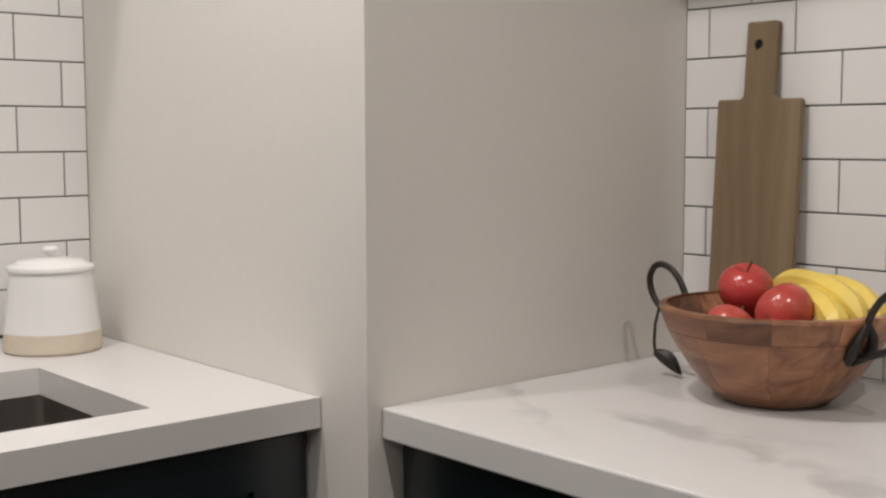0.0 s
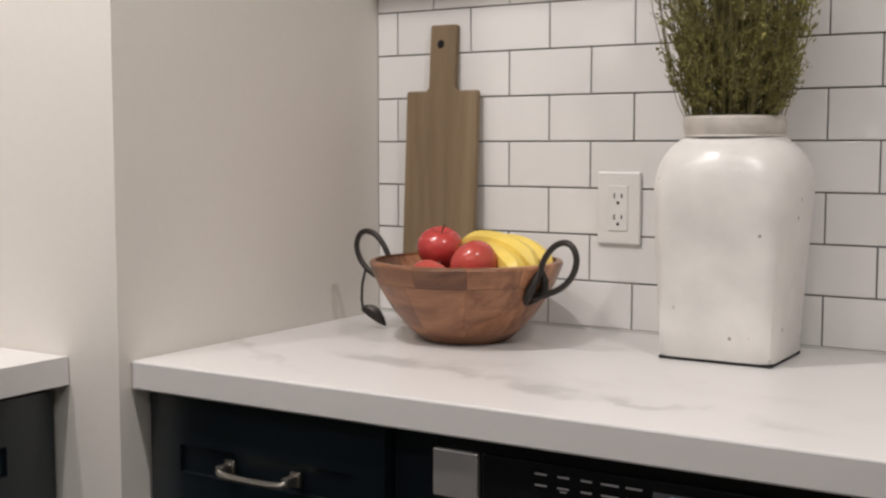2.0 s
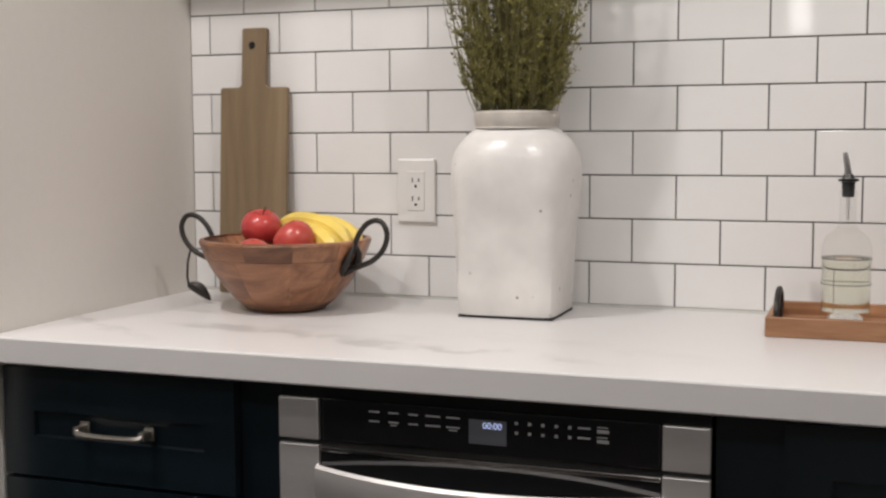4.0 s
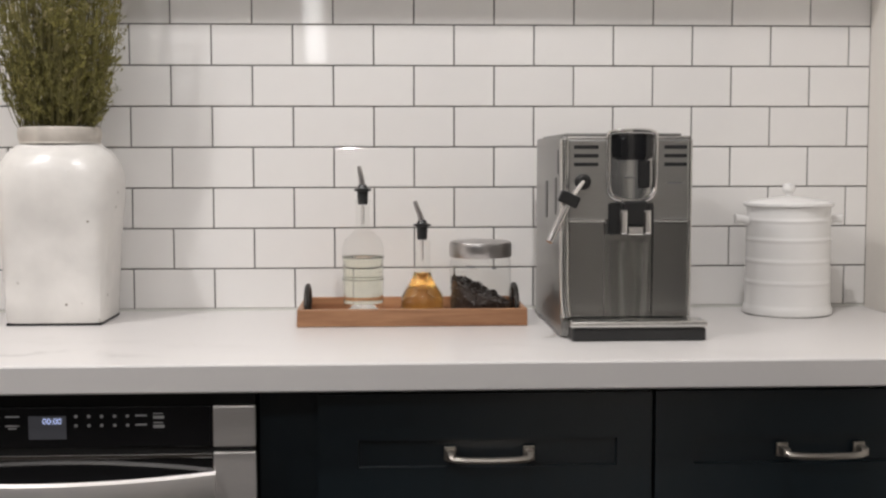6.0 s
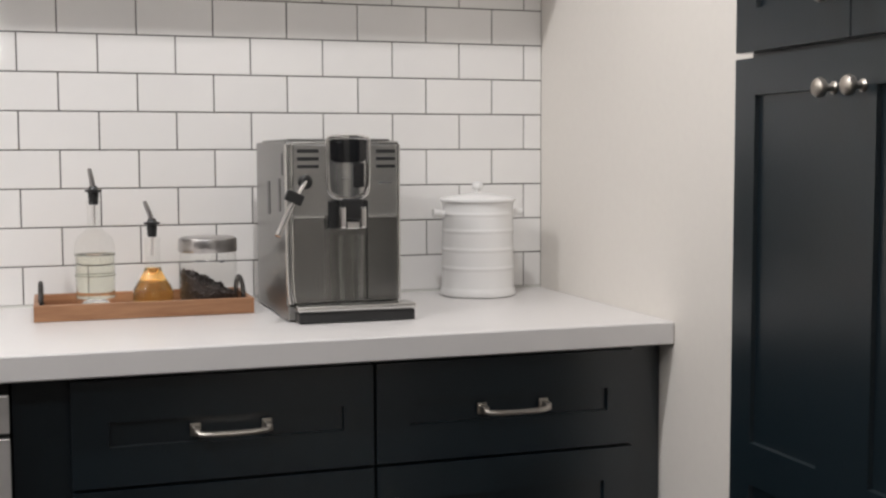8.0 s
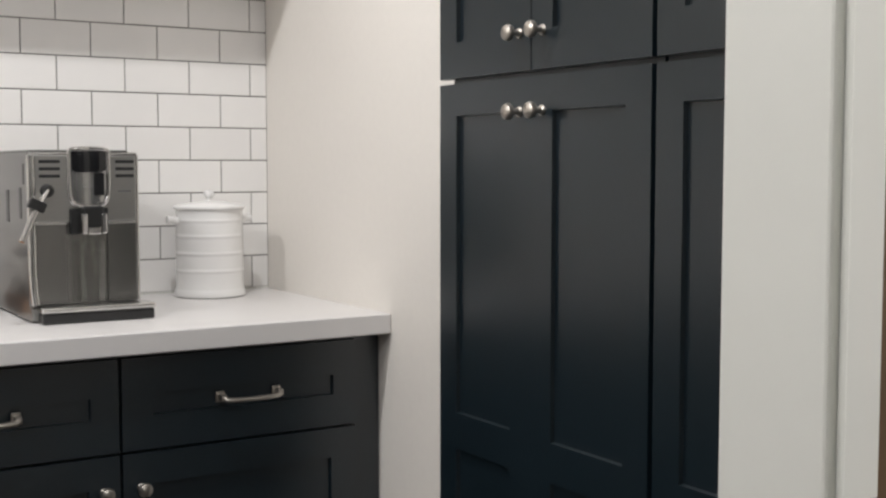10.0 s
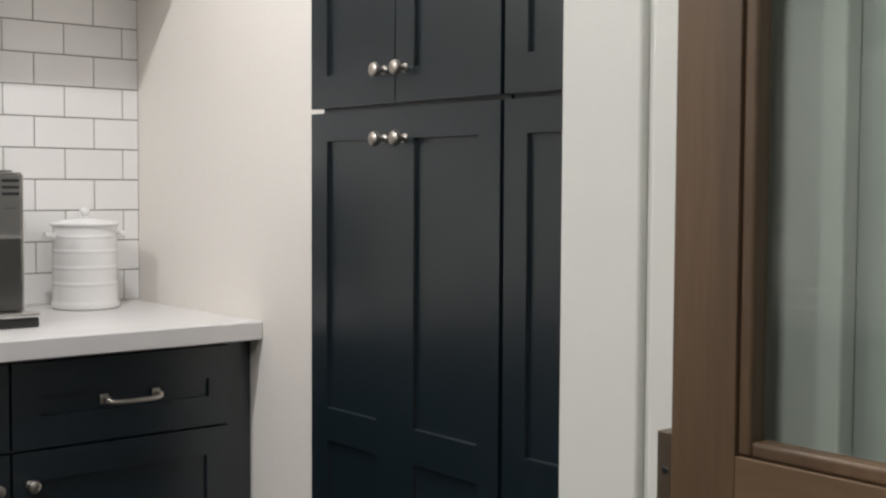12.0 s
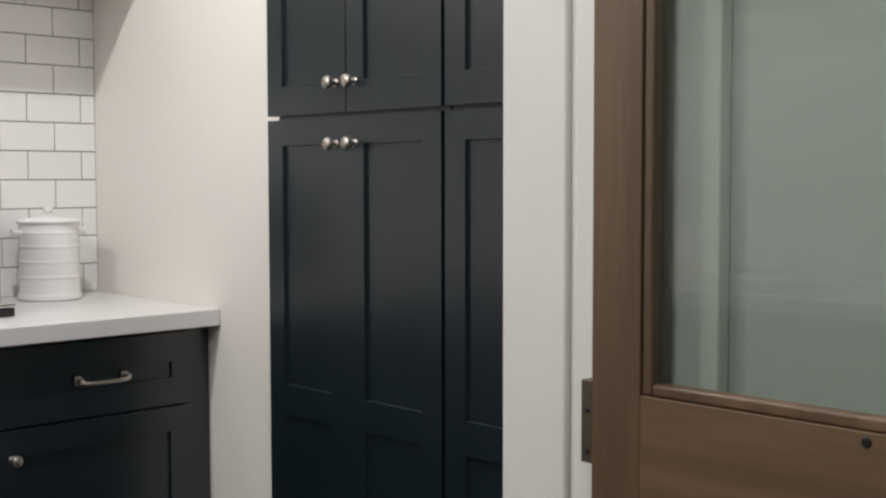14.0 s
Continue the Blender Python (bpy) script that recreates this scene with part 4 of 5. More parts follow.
def dried_plant():
    t = thing("dried_plant", "bundle of fine olive green dried sprigs standing in the vase", "plant", (VASE.x, VASE.y, COUNTER + 0.26))
    rng = random.Random(11)
    verts, faces = [], []
    lv, lf = [], []
    sv, sf = [], []

    def stick(v, f, pts, r):
        b0 = len(v)
        for i, p in enumerate(pts):
            for k in range(3):
                a = 2.094 * k
                v.append((p[0] + r * math.cos(a), p[1] + r * math.sin(a), p[2]))
            if i:
                q = b0 + 3 * (i - 1)
                for k in range(3):
                    f.append((q + k, q + (k + 1) % 3, q + 3 + (k + 1) % 3, q + 3 + k))

    def leaflet(v, f, p, d, w):
        s = Vector((rng.uniform(-1, 1), rng.uniform(-1, 1), rng.uniform(-0.4, 0.4))).cross(d)
        if s.length < 1e-4:
            return
        s = s.normalized() * w
        n = s.cross(d).normalized() * (w * 0.5)
        b = len(v)
        for q in (p, p + d * 0.45 + s, p + d, p + d * 0.45 - s, p + d * 0.5 + n):
            v.append(tuple(q))
        f.extend([(b, b + 1, b + 4), (b + 1, b + 2, b + 4), (b + 2, b + 3, b + 4), (b + 3, b, b + 4)])

    for i in range(330):
        a = rng.uniform(0, 2 * math.pi)
        q = math.sqrt(rng.random())
        x0, y0 = VASE.x + 0.050 * q * math.cos(a), VASE.y + 0.050 * q * math.sin(a)
        lean = 0.205 * q + rng.uniform(-0.09, 0.09)
        dx, dy = math.cos(a) * lean, math.sin(a) * lean * 0.75
        h = rng.uniform(0.08, 0.42) * (1.08 - 0.22 * q)
        wx, wy = rng.uniform(-1, 1) * 0.008, rng.uniform(-1, 1) * 0.008
        pts = []
        for k in range(7):
            u = k / 6
            s = (1 - math.exp(-1.5 * u * h / 0.28)) * 0.45
            w = math.sin(u * 3.1)
            pts.append(Vector((x0 + dx * s + wx * w + rng.uniform(-1, 1) * 0.002, min(-0.012, y0 + dy * s + wy * w), COUNTER + 0.30 + (h + 0.05) * u)))
        straw = rng.random() < 0.12
        stick(verts, faces, pts, rng.uniform(0.0005, 0.0009))
        # short twigs that fork off, each with a tuft of leaflets
        for k in range(9):
            u = 1.0 - 0.78 * rng.random() ** 1.1
            j = min(int(u * 6), 5)
            root = pts[j].lerp(pts[j + 1], u * 6 - j)
            if root.z < COUNTER + 0.350:
                continue
            way = Vector((rng.gauss(0, 0.5) + dx * 1.5, rng.gauss(0, 0.5), rng.uniform(0.5, 1.3))).normalized()
            tip = root + way * rng.uniform(0.010, 0.030)
            if tip.y > -0.012:
                continue
            stick(verts, faces, [root, tip], 0.0004)
            for _ in range(11):
                p = root.lerp(tip, rng.uniform(0.05, 1.05))
                d = (way * rng.uniform(0.2, 1.2) + Vector((rng.uniform(-1, 1), rng.uniform(-1, 1), rng.uniform(-0.5, 1.0)))).normalized()
                L = rng.uniform(0.004, 0.010)
                if p.y + d.y * L > -0.008:
                    continue
                (leaflet(sv, sf, p, d * L, 0.0013) if straw else leaflet(lv, lf, p, d * L, rng.uniform(0.0009, 0.0018)))
    # a few sprays that stand out at the side
    for bx, bz, n in ((0.100, 0.405, 34), (0.112, 0.425, 26), (0.106, 0.470, 36), (-0.100, 0.44, 22), (-0.108, 0.50, 22), (0.122, 0.52, 24), (0.096, 0.385, 18), (0.118, 0.46, 22), (0.126, 0.495, 20), (-0.094, 0.47, 18), (-0.116, 0.535, 22), (0.112, 0.545, 22)):
        root = Vector((VASE.x + bx * 0.45, VASE.y - 0.02, COUNTER + bz - 0.055))
        tip = Vector((VASE.x + bx, VASE.y - 0.03, COUNTER + bz))
        mid = root.lerp(tip, 0.5) + Vector((0, 0, -0.004))
        stick(verts, faces, [root, mid, tip], 0.0008)
        for k in range(n):
            u = rng.uniform(0.35, 1.0)
            p = root.lerp(tip, u) + Vector((rng.uniform(-1, 1), rng.uniform(-1, 1), rng.uniform(-1, 1))) * 0.008
            d = Vector((rng.uniform(-0.4, 1) * (1 if bx > 0 else -1), rng.uniform(-1, 1), rng.uniform(-0.4, 1.2))).normalized()
            leaflet(lv, lf, p, d * rng.uniform(0.005, 0.011), 0.0014)
    for name, v, f, m in (("stem", verts, faces, M_STEM), ("foliage", lv, lf, M_LEAF), ("straw", sv, sf, M_STRAW)):
        me = bpy.data.meshes.new(name)
        o = t.location
        me.from_pydata([(a - o[0], b - o[1], c - o[2]) for a, b, c in v], [], f)
        me.materials.append(m)
        ob = new(name, me)
        ob.parent = t
        tagged(ob, kind="stuff")


dried_plant()

# ---- tray and its bottles ----
TRAY = (1.1545, 1.5590, -0.256, -0.052)


def tray():
    x0, x1, y0, y1 = TRAY
    z = COUNTER + 0.0005
    t = thing("serving_tray", "reddish wooden serving tray with black iron handles", "tray", ((x0 + x1) / 2, (y0 + y1) / 2, COUNTER))
    part("floor_board", box(x0 + 0.010, x1 - 0.010, y0 + 0.010, y1 - 0.010, z, z + 0.008), M_TRAY, t)
    part("side", box(x0, x1, y0, y0 + 0.0098, z, z + 0.0305, 0.0015), M_TRAY, t)
    part("side", box(x0, x1, y1 - 0.0098, y1, z, z + 0.0305, 0.0015), M_TRAY, t)
    for a in (x0, x1 - 0.0098):
        part("end", box(a, a + 0.0098, y0 + 0.0100, y1 - 0.0100, z, z + 0.0305, 0.0015), M_TRAY, t)
    yc = (y0 + y1) / 2
    for a, s in ((x0 + 0.009, 1), (x1 - 0.009, -1)):
        pts = [(a + s * 0.004, yc + 0.050 * math.cos(u), z + 0.026 + 0.036 * math.sin(u)) for u in [math.pi * k / 14 for k in range(15)]]
        bm = tube(pts, 0.0048, 8)
        for yy in (yc - 0.050, yc + 0.050):
            add_box(bm, a - 0.003 + s * 0.004, a + 0.003 + s * 0.004, yy - 0.008, yy + 0.008, z + 0.010, z + 0.034, 0.0015)
        part("handle", bm, M_IRON, t, "black iron loop handle", smooth=True)


tray()
TRAY_Z = COUNTER + 0.009


def pour_spout(t, x, y, z, lean):
    """A dark stopper with a flange and a bent steel spout, and the steel tube below."""
    part("stopper", lathe([(0.0, -0.012), (0.0085, -0.012), (0.0098, -0.004), (0.0090, -0.002), (0.0104, 0.004), (0.0096, 0.006), (0.0108, 0.012), (0.0158, 0.013), (0.0158, 0.0165), (0.010, 0.0175), (0.0068, 0.024), (0.0, 0.024)], (x, y, z), 24), M_BLACK, t, "black rubber stopper", smooth=True)
    part("spout", tube([(x, y, z + 0.018), (x + lean * 0.3, y, z + 0.034), (x + lean * 0.8, y, z + 0.050), (x + lean, y, z + 0.058)], [0.0056, 0.0052, 0.0046, 0.0036], 10), M_LID, t, "bent steel pour spout", smooth=True)
    part("inner_tube", tube([(x, y, z - 0.014), (x, y, z - 0.048)], 0.0028, 8), M_STEEL, t, smooth=True)


def glass_part(name, prof, c, t, material, label=""):
    ob = part(name, lathe(prof, c, 40), material, t, label, smooth=True)
    ob.visible_shadow = False
    return ob


def tall_bottle():
    x, y, z = 1.2685, -0.150, TRAY_Z
    t = thing("glass_bottle", "clear glass bottle of pale liquid with a pour spout", "bottle", (x, y, z))
    glass_part("glass", [(0.030, 0.0), (0.0375, 0.003), (0.0380, 0.010), (0.0380, 0.118), (0.0368, 0.128), (0.032, 0.139), (0.023, 0.147), (0.0150, 0.153), (0.0128, 0.162), (0.0122, 0.205), (0.0135, 0.207), (0.0135, 0.212), (0.0110, 0.213)], (x, y, z), t, M_GLASS)
    glass_part("liquid", [(0.0, 0.0225), (0.030, 0.0225), (0.0362, 0.0225), (0.0362, 0.105), (0.0, 0.105)], (x, y, z), t, M_VINEGAR, "pale yellow-green liquid")
    for h in (0.106, 0.066):
        glass_part("ridge", [(0.0383, h - 0.0011), (0.0388, h), (0.0383, h + 0.0011)], (x, y, z), t, M_RIDGE)
    dome = part("punt", lathe([(0.0, 0.0005), (0.034, 0.0005), (0.031, 0.007), (0.020, 0.017), (0.008, 0.0215), (0.0, 0.0222)], (x, y, z), 28), M_CLEAR, t, "thick clear glass base", smooth=True)
    dome.visible_shadow = False
    pour_spout(t, x, y, z + 0.214, -0.006)


def oil_bottle():
    x, y, z = 1.3765, -0.160, TRAY_Z
    t = thing("glass_bottle", "small flask-shaped glass bottle of amber oil with a pour spout", "bottle", (x, y, z))
    glass_part("glass", [(0.0, 0.004), (0.030, 0.0), (0.0385, 0.003), (0.0397, 0.010), (0.0397, 0.031), (0.0380, 0.037), (0.0335, 0.045), (0.0265, 0.056), (0.0205, 0.067), (0.0162, 0.079), (0.0145, 0.092), (0.0140, 0.128), (0.0152, 0.130), (0.0152, 0.135), (0.0125, 0.137)], (x, y, z), t, M_GLASS)
    glass_part("liquid", [(0.0, 0.007), (0.030, 0.003), (0.0372, 0.006), (0.0381, 0.012), (0.0381, 0.031), (0.0364, 0.037), (0.0320, 0.045), (0.0250, 0.056), (0.0190, 0.067), (0.0150, 0.078), (0.0, 0.078)], (x, y, z), t, M_OIL, "golden oil filling most of the flask")
    pour_spout(t, x, y, z + 0.150, -0.013)


def bean_jar():
    x, y, z = 1.4830, -0.165, TRAY_Z
    t = thing("glass_jar", "clear glass jar of dark coffee beans with a steel lid", "jar", (x, y, z))
    glass_part("glass", [(0.0, 0.002), (0.050, 0.0), (0.0550, 0.003), (0.0562, 0.010), (0.0562, 0.096), (0.0540, 0.103), (0.0520, 0.108)], (x, y, z), t, M_GLASS)
    part("lid", lathe([(0.0, 0.136), (0.050, 0.136), (0.0555, 0.134), (0.0570, 0.130), (0.0570, 0.109), (0.0560, 0.107), (0.0535, 0.107)], (x, y, z), 48), M_LID, t, "brushed steel screw lid", smooth=True)
    rng = random.Random(3)
    bm = bmesh.new()
    # heap with a sloping top: higher towards the oil bottle
    seg, rings = 26, 7
    def top(px, py):
        return 0.045 - 0.45 * px + 0.12 * py + 0.006 * noise.noise(Vector((px * 60, py * 60, 1)))
    cen = bm.verts.new((x, y, z + top(0, 0)))
    prev = None
    for k in range(1, rings + 1):
        r = 0.0535 * k / rings
        ring = [bm.verts.new((x + r * math.cos(2 * math.pi * i / seg), y + r * math.sin(2 * math.pi * i / seg), z + max(0.008, top(r * math.cos(2 * math.pi * i / seg), r * math.sin(2 * math.pi * i / seg))))) for i in range(seg)]
        for i in range(seg):
            if prev is None:
                bm.faces.new((cen, ring[i], ring[(i + 1) % seg]))
            else:
                bm.faces.new((prev[i], ring[i], ring[(i + 1) % seg], prev[(i + 1) % seg]))
        prev = ring
    low = [bm.verts.new((v.co.x, v.co.y, z + 0.004)) for v in prev]
    for i in range(seg):
        bm.faces.new((prev[i], low[i], low[(i + 1) % seg], prev[(i + 1) % seg]))
    bm.faces.new(low)
    for k in range(300):
        a = rng.uniform(0, 2 * math.pi)
        if k % 2:
            r = 0.0525
            hh = max(0.012, top(r * math.cos(a), r * math.sin(a)))
            p = Vector((x + r * math.cos(a), y + r * math.sin(a), z + rng.uniform(0.008, hh)))
        else:
            r = 0.050 * math.sqrt(rng.random())
            p = Vector((x + r * math.cos(a), y + r * math.sin(a), z + max(0.010, top(r * math.cos(a), r * math.sin(a))) + 0.001))
        g = bmesh.ops.create_icosphere(bm, subdivisions=1, radius=1.0)
        m = Matrix.Translation(p) @ Euler([rng.uniform(0, 6.28) for _ in range(3)]).to_matrix().to_4x4() @ Matrix.Diagonal((0.0043, 0.0031, 0.0024, 1))
        bmesh.ops.transform(bm, matrix=m, verts=g["verts"])
    tagged(part("beans", bm, M_BEAN, t, "dark roasted coffee beans in a sloping heap", smooth=True), kind="stuff")
    for a0, a1, h0, h1 in ((-2.12, -1.82, 0.090, 0.094), (-1.28, -1.13, 0.088, 0.093)):
        n, bar = 8, bmesh.new()
        for i in range(n):
            p, q = a0 + (a1 - a0) * i / n, a0 + (a1 - a0) * (i + 1) / n
            bar.faces.new([bar.verts.new((x + 0.0566 * math.cos(u), y + 0.0566 * math.sin(u), z + h)) for u, h in ((p, h0), (q, h0), (q, h1), (p, h1))])
        part("print", bar, M_PRINTDARK, t, "small grey printed bar")


tall_bottle()
oil_bottle()
bean_jar()

# ---- coffee machine ----


def coffee_machine():
    x0, x1, yf, yb, zb, zt = 1.596, 1.810, -0.402, -0.085, COUNTER + 0.004, COUNTER + 0.330
    t = thing("coffee_machine", "grey and chrome automatic coffee machine with steam wand", "coffee machine", ((x0 + x1) / 2, -0.25, COUNTER))
    # shell: side walls and back, with the lower front set back
    bm = bmesh.new()
    prof = [(yb, zb), (yb, zt - 0.004), (yb - 0.006, zt), (yf + 0.006, zt), (yf, zt - 0.006), (yf, COUNTER + 0.190), (yf + 0.004, COUNTER + 0.186), (yf + 0.012, COUNTER + 0.034), (yf - 0.006, COUNTER + 0.028), (yf - 0.006, zb)]
    a = [bm.verts.new((x0, y, z)) for y, z in prof]
    b = [bm.verts.new((x1, y, z)) for y, z in prof]
    n = len(prof)
    for i in range(n):
        bm.faces.new((a[i], a[(i + 1) % n], b[(i + 1) % n], b[i]))
    bm.faces.new(a)
    bm.faces.new(list(reversed(b)))
    bmesh.ops.recalc_face_normals(bm, faces=bm.faces)
    es = [e for e in bm.edges if (abs(e.verts[0].co.x - e.verts[1].co.x) < 1e-6) and max(v.co.y for v in e.verts) < -0.2]
    bmesh.ops.bevel(bm, geom=es, offset=0.004, segments=3, profile=0.5, affect="EDGES")
    part("shell", bm, M_MACHINE, t, "satin grey metal shell", smooth=True)
    part("top_cover", box(x0 + 0.010, x1 - 0.010, yf + 0.03, yb - 0.012, zt + 0.0003, zt + 0.005, 0.002), M_MACHINE, t)
    # feet
    for x in (x0 + 0.03, x1 - 0.03):
        for y in (yf + 0.03, yb - 0.03):
            part("foot", lathe([(0.0, 0.0), (0.011, 0.0), (0.012, 0.0039), (0.0, 0.0039)], (x, y, COUNTER + 0.0001), 16), M_BLACK, t)
    # rounded bright pillar down one front edge, thin bright edge down the other, seam and top lines
    x = x0 + 0.0055
    part("front_pillar", tube(glide([(x, yf + 0.003, zt - 0.006), (x, yf + 0.001, COUNTER + 0.25), (x, yf + 0.001, COUNTER + 0.15), (x + 0.0005, yf, COUNTER + 0.07), (x + 0.004, yf - 0.005, COUNTER + 0.034)], 16), 0.0082, 14), M_PILLAR, t, "bright satin steel front pillar", smooth=True)
    part("front_edge", tube([(x1 - 0.002, yf + 0.001, zt - 0.006), (x1 - 0.002, yf + 0.001, COUNTER + 0.034)], 0.0032, 10), M_PILLAR, t, "thin bright steel edge", smooth=True)
    part("top_edge", tube([(x0 + 0.010, yf + 0.001, zt - 0.0035), (x1 - 0.003, yf + 0.001, zt - 0.0035)], 0.0030, 10), M_PILLAR, t, smooth=True)
    part("upper_front", box(x0 + 0.012, x1 - 0.005, yf - 0.0030, yf + 0.004, COUNTER + 0.1945, zt - 0.006, 0.002), M_FRONT, t, "brushed steel upper front")
    # lower front and cup recess get a darker tone than the upper front
    for xa, xb in ((x0 + 0.012, x0 + 0.072), (x1 - 0.064, x1 - 0.005)):
        part("lower_front", box(xa, xb, yf - 0.0005, yf + 0.014, COUNTER + 0.034, COUNTER + 0.1895, 0.002), M_LOWER, t, "brushed steel lower front, darker than the upper front")
        part("seam", box(xa, xb, yf - 0.0026, yf + 0.002, COUNTER + 0.1900, COUNTER + 0.1940, 0.0012), M_PILLAR, t)
    # raised dark strips stand in for the faint upright slots in the side
    for ya, yb2, za, zc in ((yf + 0.055, yf + 0.075, COUNTER + 0.200, COUNTER + 0.262), (yf + 0.165, yf + 0.190, COUNTER + 0.190, COUNTER + 0.255), (yf + 0.030, yf + 0.044, COUNTER + 0.268, COUNTER + 0.308)):
        part("side_strip", box(x0 - 0.0012, x0 + 0.002, ya, yb2, za, zc, 0.001), M_BLACK, t)
    # vent slots
    for xa, xb in ((x0 + 0.020, x0 + 0.060), (x1 - 0.046, x1 - 0.009)):
        for z in (zt - 0.018, zt - 0.032, zt - 0.046):
            part("vent_slot", box(xa, xb, yf - 0.0037, yf - 0.0025, z - 0.0030, z + 0.0030, 0.0005), M_DARK, t)
    part("mark", box(x1 - 0.041, x1 - 0.016, yf - 0.0034, yf - 0.0028, zt - 0.0775, zt - 0.0750), M_PRINTDARK, t)
    # rounded display shield that swells out of the front
    def shield(xc, hw, z0, z1, y, out, material, name, label, dip=0.010):
        n, k = 16, 12
        bm = bmesh.new()
        rows = []
        for j in range(k + 1):
            v = j / k
            z = z0 + (z1 - z0) * v
            half = hw * (1 - 0.10 * max(0.0, 1 - v * 4) ** 2)
            row = []
            for i in range(n + 1):
                u = -1 + 2 * i / n
                bulge = out * (1 - 0.55 * u * u) * (1 - 0.4 * max(0.0, v - 0.8) ** 2 * 25 * 0.25)
                row.append(bm.verts.new((xc + u * half, y - bulge, z - (dip * (1 - u * u) if j == 0 else 0))))
            rows.append(row)
        back = [[bm.verts.new((v.co.x, y, v.co.z)) for v in r] for r in rows]
        for A, B in zip(rows, rows[1:]):
            for i in range(n):
                bm.faces.new((A[i], A[i + 1], B[i + 1], B[i]))
        for A, B in ((rows[0], back[0]), (rows[-1], back[-1])):
            for i in range(n):
                bm.faces.new((A[i], A[i + 1], B[i + 1], B[i]))
        for q in (0, n):
            for j in range(k):
                bm.faces.new((rows[j][q], rows[j + 1][q], back[j + 1][q], back[j][q]))
        return part(name, bm, material, t, label, smooth=True)
    xc = (x0 + x1) / 2 + 0.0065
    shield(xc, 0.0355, COUNTER + 0.238, zt + 0.004, yf - 0.0032, 0.013, M_SMOKE, "display", "smoky grey display")
    shield(xc, 0.0335, COUNTER + 0.291, zt + 0.0025, yf - 0.0042, 0.0135, M_GLASSBLACK, "display_top", "glossy black display top", 0.0)
    part("display_window", box(xc + 0.008, xc + 0.029, yf - 0.0165, yf - 0.0120, COUNTER + 0.246, COUNTER + 0.290, 0.0015), M_GLASSBLACK, t, "narrow dark display window")
    rim = [(0, 0.3375), (-0.6, 0.3372), (-0.93, 0.3345), (-1, 0.326), (-1, 0.300), (-1, 0.262), (-0.96, 0.242), (-0.80, 0.231), (-0.40, 0.2255), (0, 0.224), (0.40, 0.2255), (0.80, 0.231), (0.96, 0.242), (1, 0.262), (1, 0.300), (1, 0.326), (0.93, 0.3345), (0.6, 0.3372), (0, 0.3375)]
    pts = glide([(xc + u * 0.0385, yf - 0.004 - 0.012 * (1 - 0.55 * u * u), COUNTER + z) for u, z in rim], 48)
    part("display_rim", tube(pts, 0.0042, 10), M_CHROME, t, "polished chrome display rim", smooth=True)
    part("mark", box(xc - 0.014, xc + 0.004, yf - 0.0186, yf - 0.0170, COUNTER + 0.262, COUNTER + 0.2635), M_PRINTDARK, t)
    # dispenser
    part("dispenser_body", box(xc - 0.037, xc + 0.037, yf - 0.012, yf + 0.003, COUNTER + 0.170, COUNTER + 0.2215, 0.003), M_BLACK, t, "black dispenser head")
    part("dispenser_neck", box(xc - 0.020, xc + 0.020, yf - 0.042, yf - 0.0125, COUNTER + 0.186, COUNTER + 0.226, 0.004), M_BLACK, t)
    for s in (-1, 1):
        part("nozzle_cover", box(xc + s * 0.019 - 0.006, xc + s * 0.019 + 0.006, yf - 0.046, yf - 0.0135, COUNTER + 0.172, COUNTER + 0.212, 0.003), M_CHROME, t, "chrome dispenser cheek")
    part("nozzle", box(xc - 0.0125, xc + 0.0125, yf - 0.044, yf - 0.014, COUNTER + 0.171, COUNTER + 0.1855, 0.002), M_CHROME, t)
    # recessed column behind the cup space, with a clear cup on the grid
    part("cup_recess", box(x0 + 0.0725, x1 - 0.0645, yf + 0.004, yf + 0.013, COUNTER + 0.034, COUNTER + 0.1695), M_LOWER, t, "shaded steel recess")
    # drip tray
    part("drip_tray", box(1.608, 1.826, -0.447, yf - 0.0065, COUNTER + 0.0006, COUNTER + 0.0215, 0.004, 3), M_BLACK, t, "black drip tray front")
    part("drip_grid", box(1.606, 1.828, -0.450, yf + 0.004, COUNTER + 0.022, COUNTER + 0.0325, 0.004, 3), M_PILLAR, t, "bright steel drip tray top")
    # steam wand
    w = Vector((x0 + 0.0345, yf - 0.004, COUNTER + 0.256))
    part("wand_socket", put(lathe([(0.0, 0.010), (0.008, 0.010), (0.013, 0.004), (0.0135, 0.0)], (0, 0, 0), 24), Matrix.Translation(w) @ pose(0, 0, 0, 90, 0, 0)), M_BLACK, t, "black wand socket", smooth=True)
    p1, p2 = w + Vector((-0.026, -0.036, -0.028)), w + Vector((-0.062, -0.056, -0.094))
    part("wand_joint", tube([w + Vector((0, -0.006, 0)), p1], 0.0045, 10), M_CHROME, t, smooth=True)
    part("wand_grip", put(box(-0.019, 0.014, -0.009, 0.009, -0.010, 0.010, 0.003), Matrix.Translation(p1) @ pose(0, 0, 0, 0, 24, 0)), M_BLACK, t, "black plastic wand grip")
    part("wand_tube", tube([p1, p1.lerp(p2, 0.5), p2], [0.0055, 0.0062, 0.0058], 12), M_CHROME, t, "polished steel wand tube", smooth=True)


coffee_machine()


